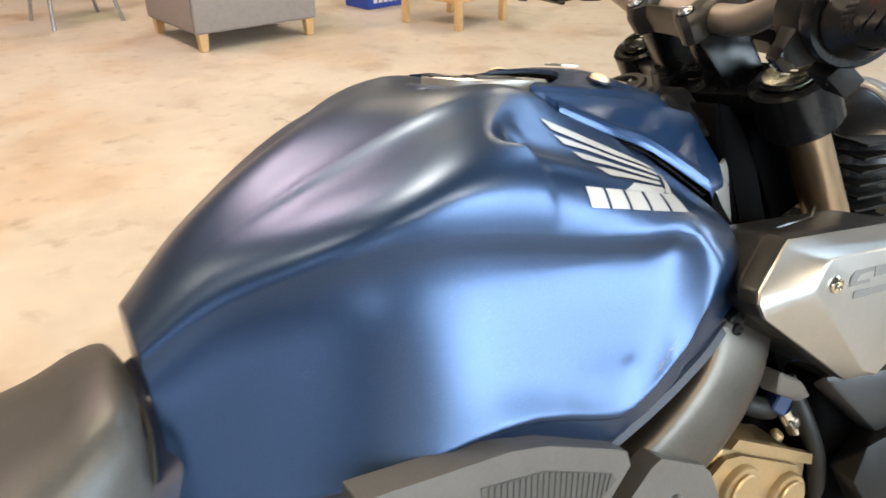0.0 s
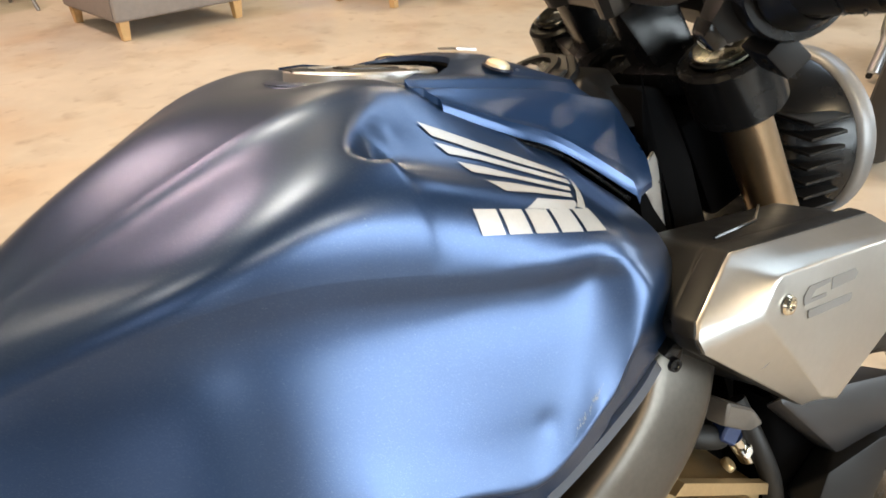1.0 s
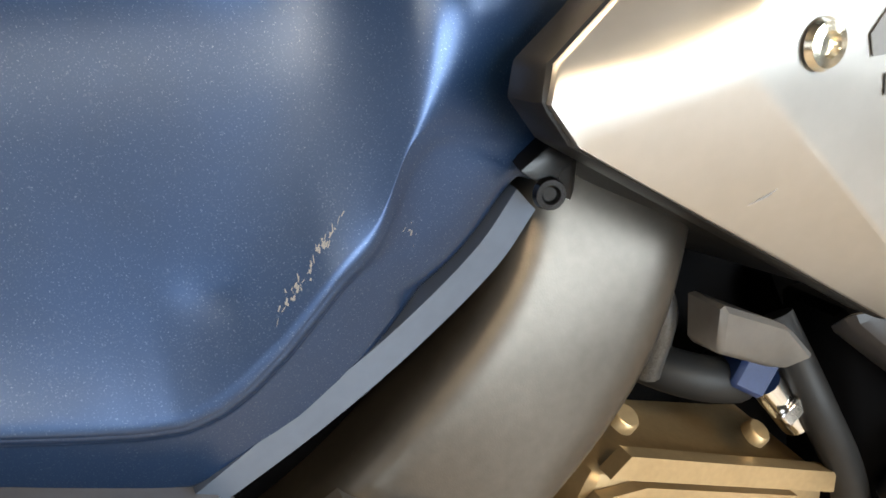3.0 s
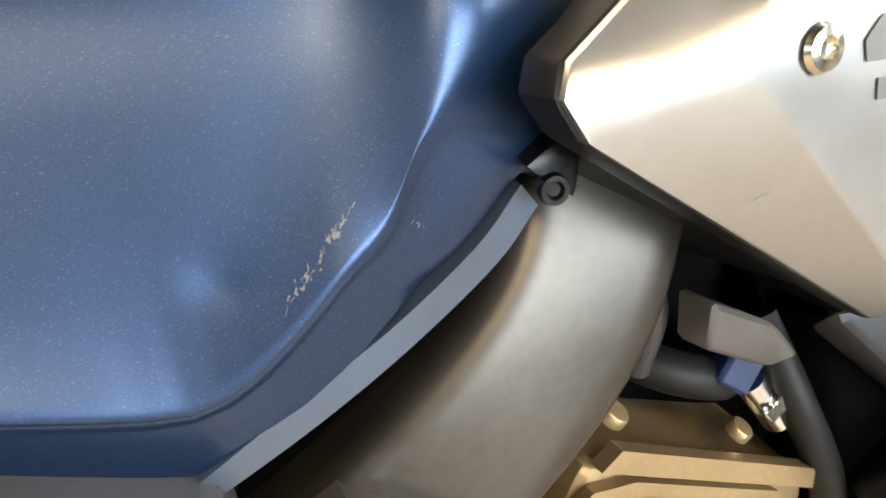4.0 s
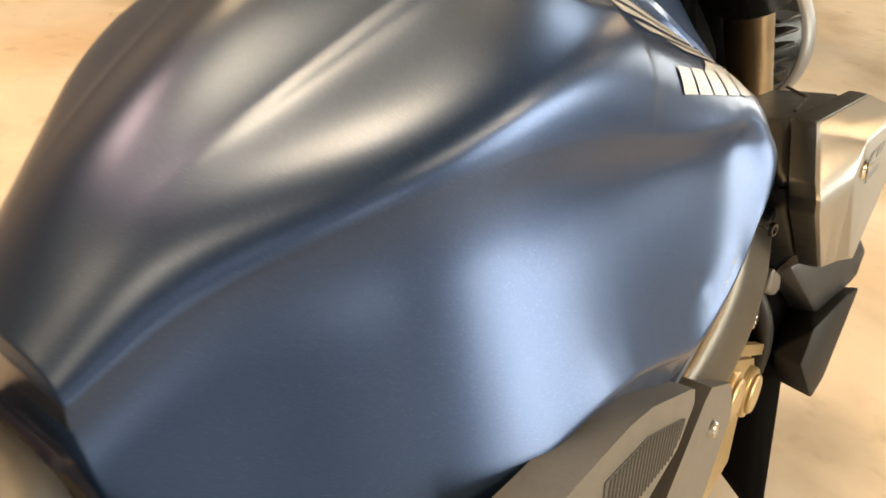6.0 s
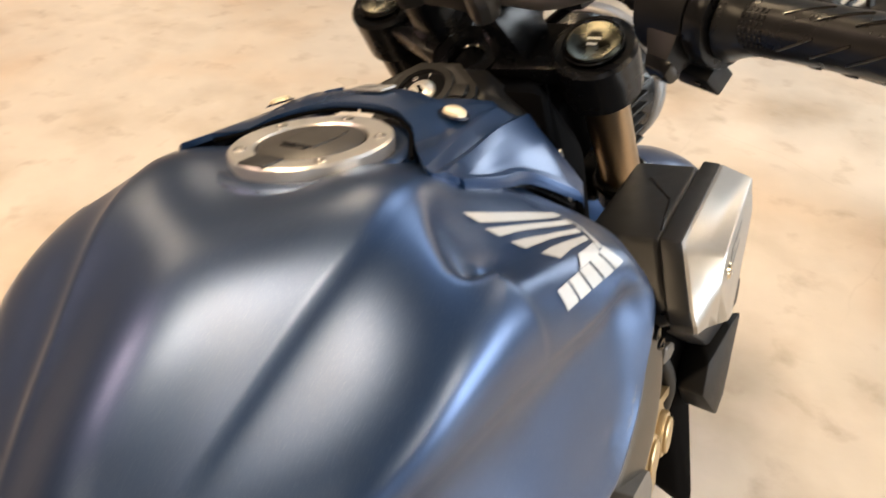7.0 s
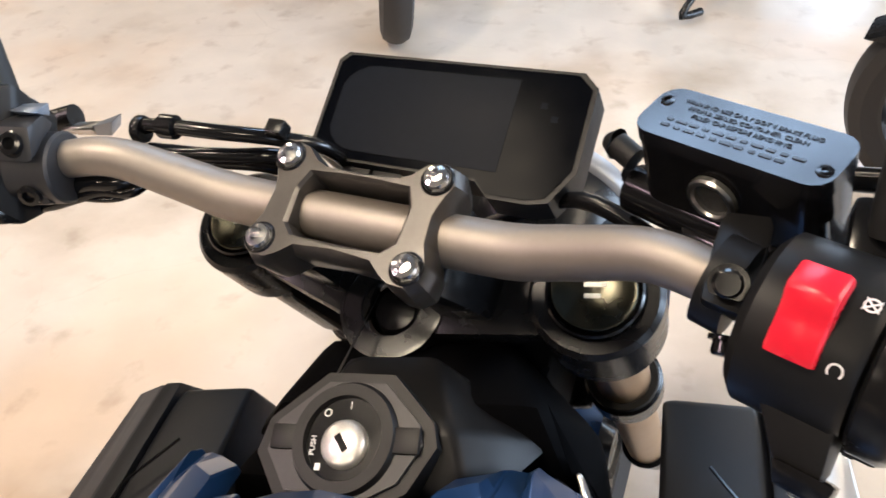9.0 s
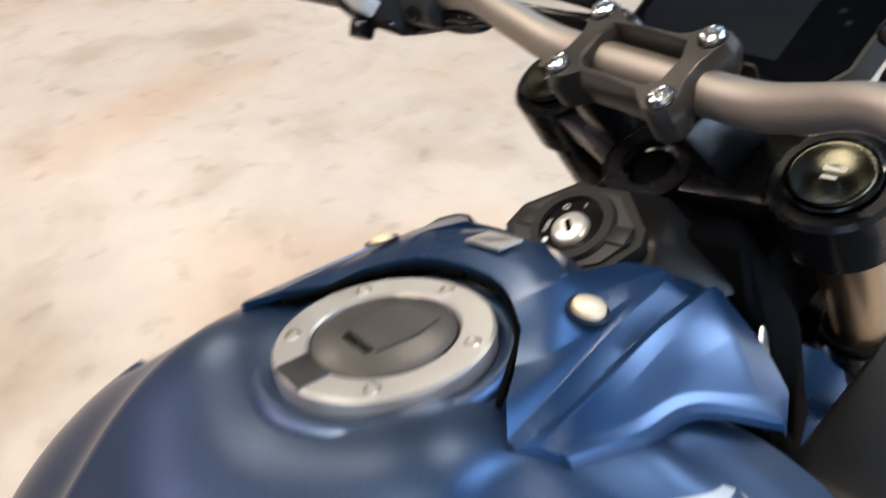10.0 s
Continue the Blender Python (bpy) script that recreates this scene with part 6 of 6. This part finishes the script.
part("front_fender", fender(), BLUE_GLOSS, bike, "satin blue front mudguard", FRW)
for fx in FX:
    part("fork_leg", tube([(fx, 0.012, -0.60), (fx, 0.030, -0.78)], [0.027, 0.024], 24), BLACK, bike, "black lower fork leg", Y)
wheel(bike, (0.03, -0.80, 0.318), (1, 0.04, 0), 0.310, 0.180, ("rear_tyre", "rear_rim"))
part("side_stand", tube([(-0.12, -0.10, 0.30), (-0.20, -0.06, 0.13), (-0.225, -0.05, 0.045)], 0.011, 14), BLACK, bike, "black side stand")
part("swing_arm", hull([(0.10, -0.25, 0.42), (-0.10, -0.25, 0.42), (0.13, -0.80, 0.33), (-0.09, -0.80, 0.33), (0.10, -0.25, 0.34), (-0.10, -0.25, 0.34), (0.13, -0.80, 0.29), (-0.09, -0.80, 0.29)], 0.01, 2), BLACK, bike, "black swing arm")

# ---------------------------------------------------------------- lounge corner
chair = thing("armchair", "grey fabric armchair on short pale wooden feet", "armchair", pose(-4.76, 0.74, 0, 0, 0, 8))
part("base", box(0.92, 0.92, 0.34, 0.025, 3, Matrix.Translation((-0.44, 0.43, 0.29))), FABRIC, chair)
for y in (0.05, 0.81):
    part("armrest", box(0.92, 0.18, 0.30, 0.04, 4, Matrix.Translation((-0.44, y, 0.58))), FABRIC, chair)
part("backrest", box(0.2, 0.6, 0.45, 0.05, 4, Matrix.Translation((-0.79, 0.43, 0.66))), FABRIC, chair)
part("cushion", box(0.66, 0.56, 0.16, 0.04, 4, Matrix.Translation((-0.34, 0.43, 0.50))), FABRIC, chair)
for x, y in ((-0.03, 0.03), (-0.03, 0.84), (-0.85, 0.03), (-0.85, 0.84)):
    part("foot", hull([(x - 0.035, y - 0.035, 0.13), (x + 0.035, y - 0.035, 0.13), (x - 0.035, y + 0.035, 0.13), (x + 0.035, y + 0.035, 0.13), (x - 0.025, y - 0.025, 0), (x + 0.025, y - 0.025, 0), (x - 0.025, y + 0.025, 0), (x + 0.025, y + 0.025, 0)], 0.004, 1), WOOD, chair, "pale wooden foot")
part("seam", tube([(0.0, -0.03, 0.15), (0.021, -0.031, 0.45)], 0.004, 6), SEAM, chair)

mch = thing("metal_chair", "chair with grey steel tube legs", "chair", pose(-6.45, 0.12, 0, 0, 0, 12))
part("seat", box(0.46, 0.46, 0.04, 0.015, 3, Matrix.Translation((-0.05, 0.05, 0.45))), FABRIC, mch)
part("backrest", box(0.04, 0.44, 0.34, 0.015, 3, Matrix.Translation((-0.28, 0.05, 0.74))), FABRIC, mch)
for x, y in ((0.24, -0.20), (0.24, 0.34), (-0.32, -0.20), (-0.32, 0.34)):
    part("leg", tube([(x * 0.75, y * 0.75, 0.44), (x, y, 0.0)], 0.015, 12), LEG_METAL, mch)

table = thing("side_table", "low pale wooden table with square legs", "table", pose(-4.72, 2.72, 0, 0, 0, 18))
part("tabletop", box(0.62, 0.62, 0.03, 0.006, 2, Matrix.Translation((0, 0, 0.46))), WOOD, table)
part("lower_shelf", box(0.52, 0.52, 0.02, 0.004, 1, Matrix.Translation((0, 0, 0.20))), WOOD, table)
for x in (-0.27, 0.27):
    for y in (-0.27, 0.27):
        part("leg", box(0.05, 0.05, 0.45, 0.004, 1, Matrix.Translation((x, y, 0.225))), WOOD, table)
for k, (x, c) in enumerate(((-0.16, WHITE), (-0.05, RED), (0.05, GREY_SWITCH), (0.16, RED))):
    bk = thing("booklet", "small printed booklet standing on the table shelf", "booklet", pose(-4.72 + x * 0.95, 2.72 + x * 0.3, 0.211, 0, 0, 18), "booklets on the shelf")
    part("cover", box(0.07, 0.2, 0.13, 0.003, 1, Matrix.Translation((0, 0, 0.065))), c, bk)
carton = thing("carton", "blue printed cardboard carton on the floor", "box", pose(-5.75, 2.55, 0, 0, 0, 10))
part("carton_body", box(0.34, 0.44, 0.24, 0.004, 1, Matrix.Translation((0, 0, 0.12))), CARTON, carton)
for k in range(6):
    part("print_bar", box(0.002, 0.038, 0.06, m=Matrix.Translation((0.171, -0.14 + 0.055 * k, 0.075))), WHITE, carton)

# ---------------------------------------------------------------- other machines in the hall


def parked(x, y, turn, label, stand=-1.0):
    m = thing("parked_motorcycle", label, "motorcycle", pose(x, y, 0, 0, -6, turn), "parked motorcycles")
    wheel(m, (0, 0, 0.305), (1, 0, 0), 0.302, 0.115, spokes=7, rim=RIMGREY)
    wheel(m, (0, -1.42, 0.315), (1, 0, 0), 0.312, 0.17, ("rear_tyre", "rear_rim"), 7, rim=RIMGREY)
    for s in (-1, 1):
        part("fork_leg", tube([(0.10 * s, 0, 0.305), (0.10 * s, -0.30, 0.95)], 0.022, 18), LEG_METAL, m)
    part("body", hull([(0.15, -0.40, 0.92), (-0.15, -0.40, 0.92), (0.18, -0.75, 0.95), (-0.18, -0.75, 0.95), (0.14, -1.5, 0.85), (-0.14, -1.5, 0.85), (0.16, -0.35, 0.45), (-0.16, -0.35, 0.45), (0.15, -0.95, 0.28), (-0.15, -0.95, 0.28)], 0.03, 3), BLACK, m, "dark fairing and engine")
    part("silencer", hull([(0.15, -0.95, 0.36), (0.24, -0.95, 0.36), (0.15, -0.95, 0.46), (0.24, -0.95, 0.46), (0.17, -1.62, 0.46), (0.28, -1.62, 0.46), (0.17, -1.62, 0.60), (0.28, -1.62, 0.60)], 0.03, 3), BLACK, m, "dark exhaust silencer")
    part("exhaust_pipe", tube(catmull([(0.12, -0.55, 0.25), (0.18, -0.75, 0.28), (0.20, -0.96, 0.41)], 5), 0.024, 14), STEEL, m)
    part("swing_arm", hull([(0.13, -0.80, 0.40), (0.10, -0.80, 0.40), (0.13, -0.80, 0.50), (0.10, -0.80, 0.50), (0.14, -1.46, 0.28), (0.11, -1.46, 0.28), (0.14, -1.46, 0.35), (0.11, -1.46, 0.35)], 0.01, 2), BLACK, m)
    part("mudguard", hull([(0.06, 0.30, 0.45), (-0.06, 0.30, 0.45), (0.07, 0.0, 0.62), (-0.07, 0.0, 0.62), (0.06, -0.28, 0.5), (-0.06, -0.28, 0.5), (0.06, 0.0, 0.60), (-0.06, 0.0, 0.60)], 0.01, 2), BLACK, m)
    part("handlebar", tube([(-0.36, -0.46, 1.02), (0.0, -0.34, 1.02), (0.36, -0.46, 1.02)], 0.013, 12), BLACK, m)
    for k in (-1, 1):
        part("stand_leg", tube(catmull([(0.14 * k, max(stand + 0.05, -1.46), 0.31), (0.19 * k, stand - 0.01, 0.05), (0.20 * k, stand - 0.02, 0.018), (0.20 * k, stand + 0.05, 0.015)], 4), [0.014, 0.014, 0.016], 10), BLACK, m)
    return m


parked(-0.86, 2.42, 197, "dark motorcycle parked across the hall on its stand")
parked(1.47, 3.95, -49.4, "dark motorcycle held upright by a rear stand", -1.80)
parked(0.82, 1.59, 66, "dark motorcycle with a cast wheel parked ahead")

# fills the space under the tank with painted shade
part("under_tank", hull([(0.115, -0.34, 0.775), (-0.09, -0.34, 0.775), (0.168, -0.10, 0.752), (-0.17, -0.10, 0.752), (0.17, 0.02, 0.78), (-0.17, 0.02, 0.78), (0.115, -0.34, 0.60), (-0.09, -0.34, 0.60), (0.14, 0.02, 0.60), (-0.14, 0.02, 0.60)], 0.004, 1), SHADE_BLACK, bike, "shade-black airbox under the tank")
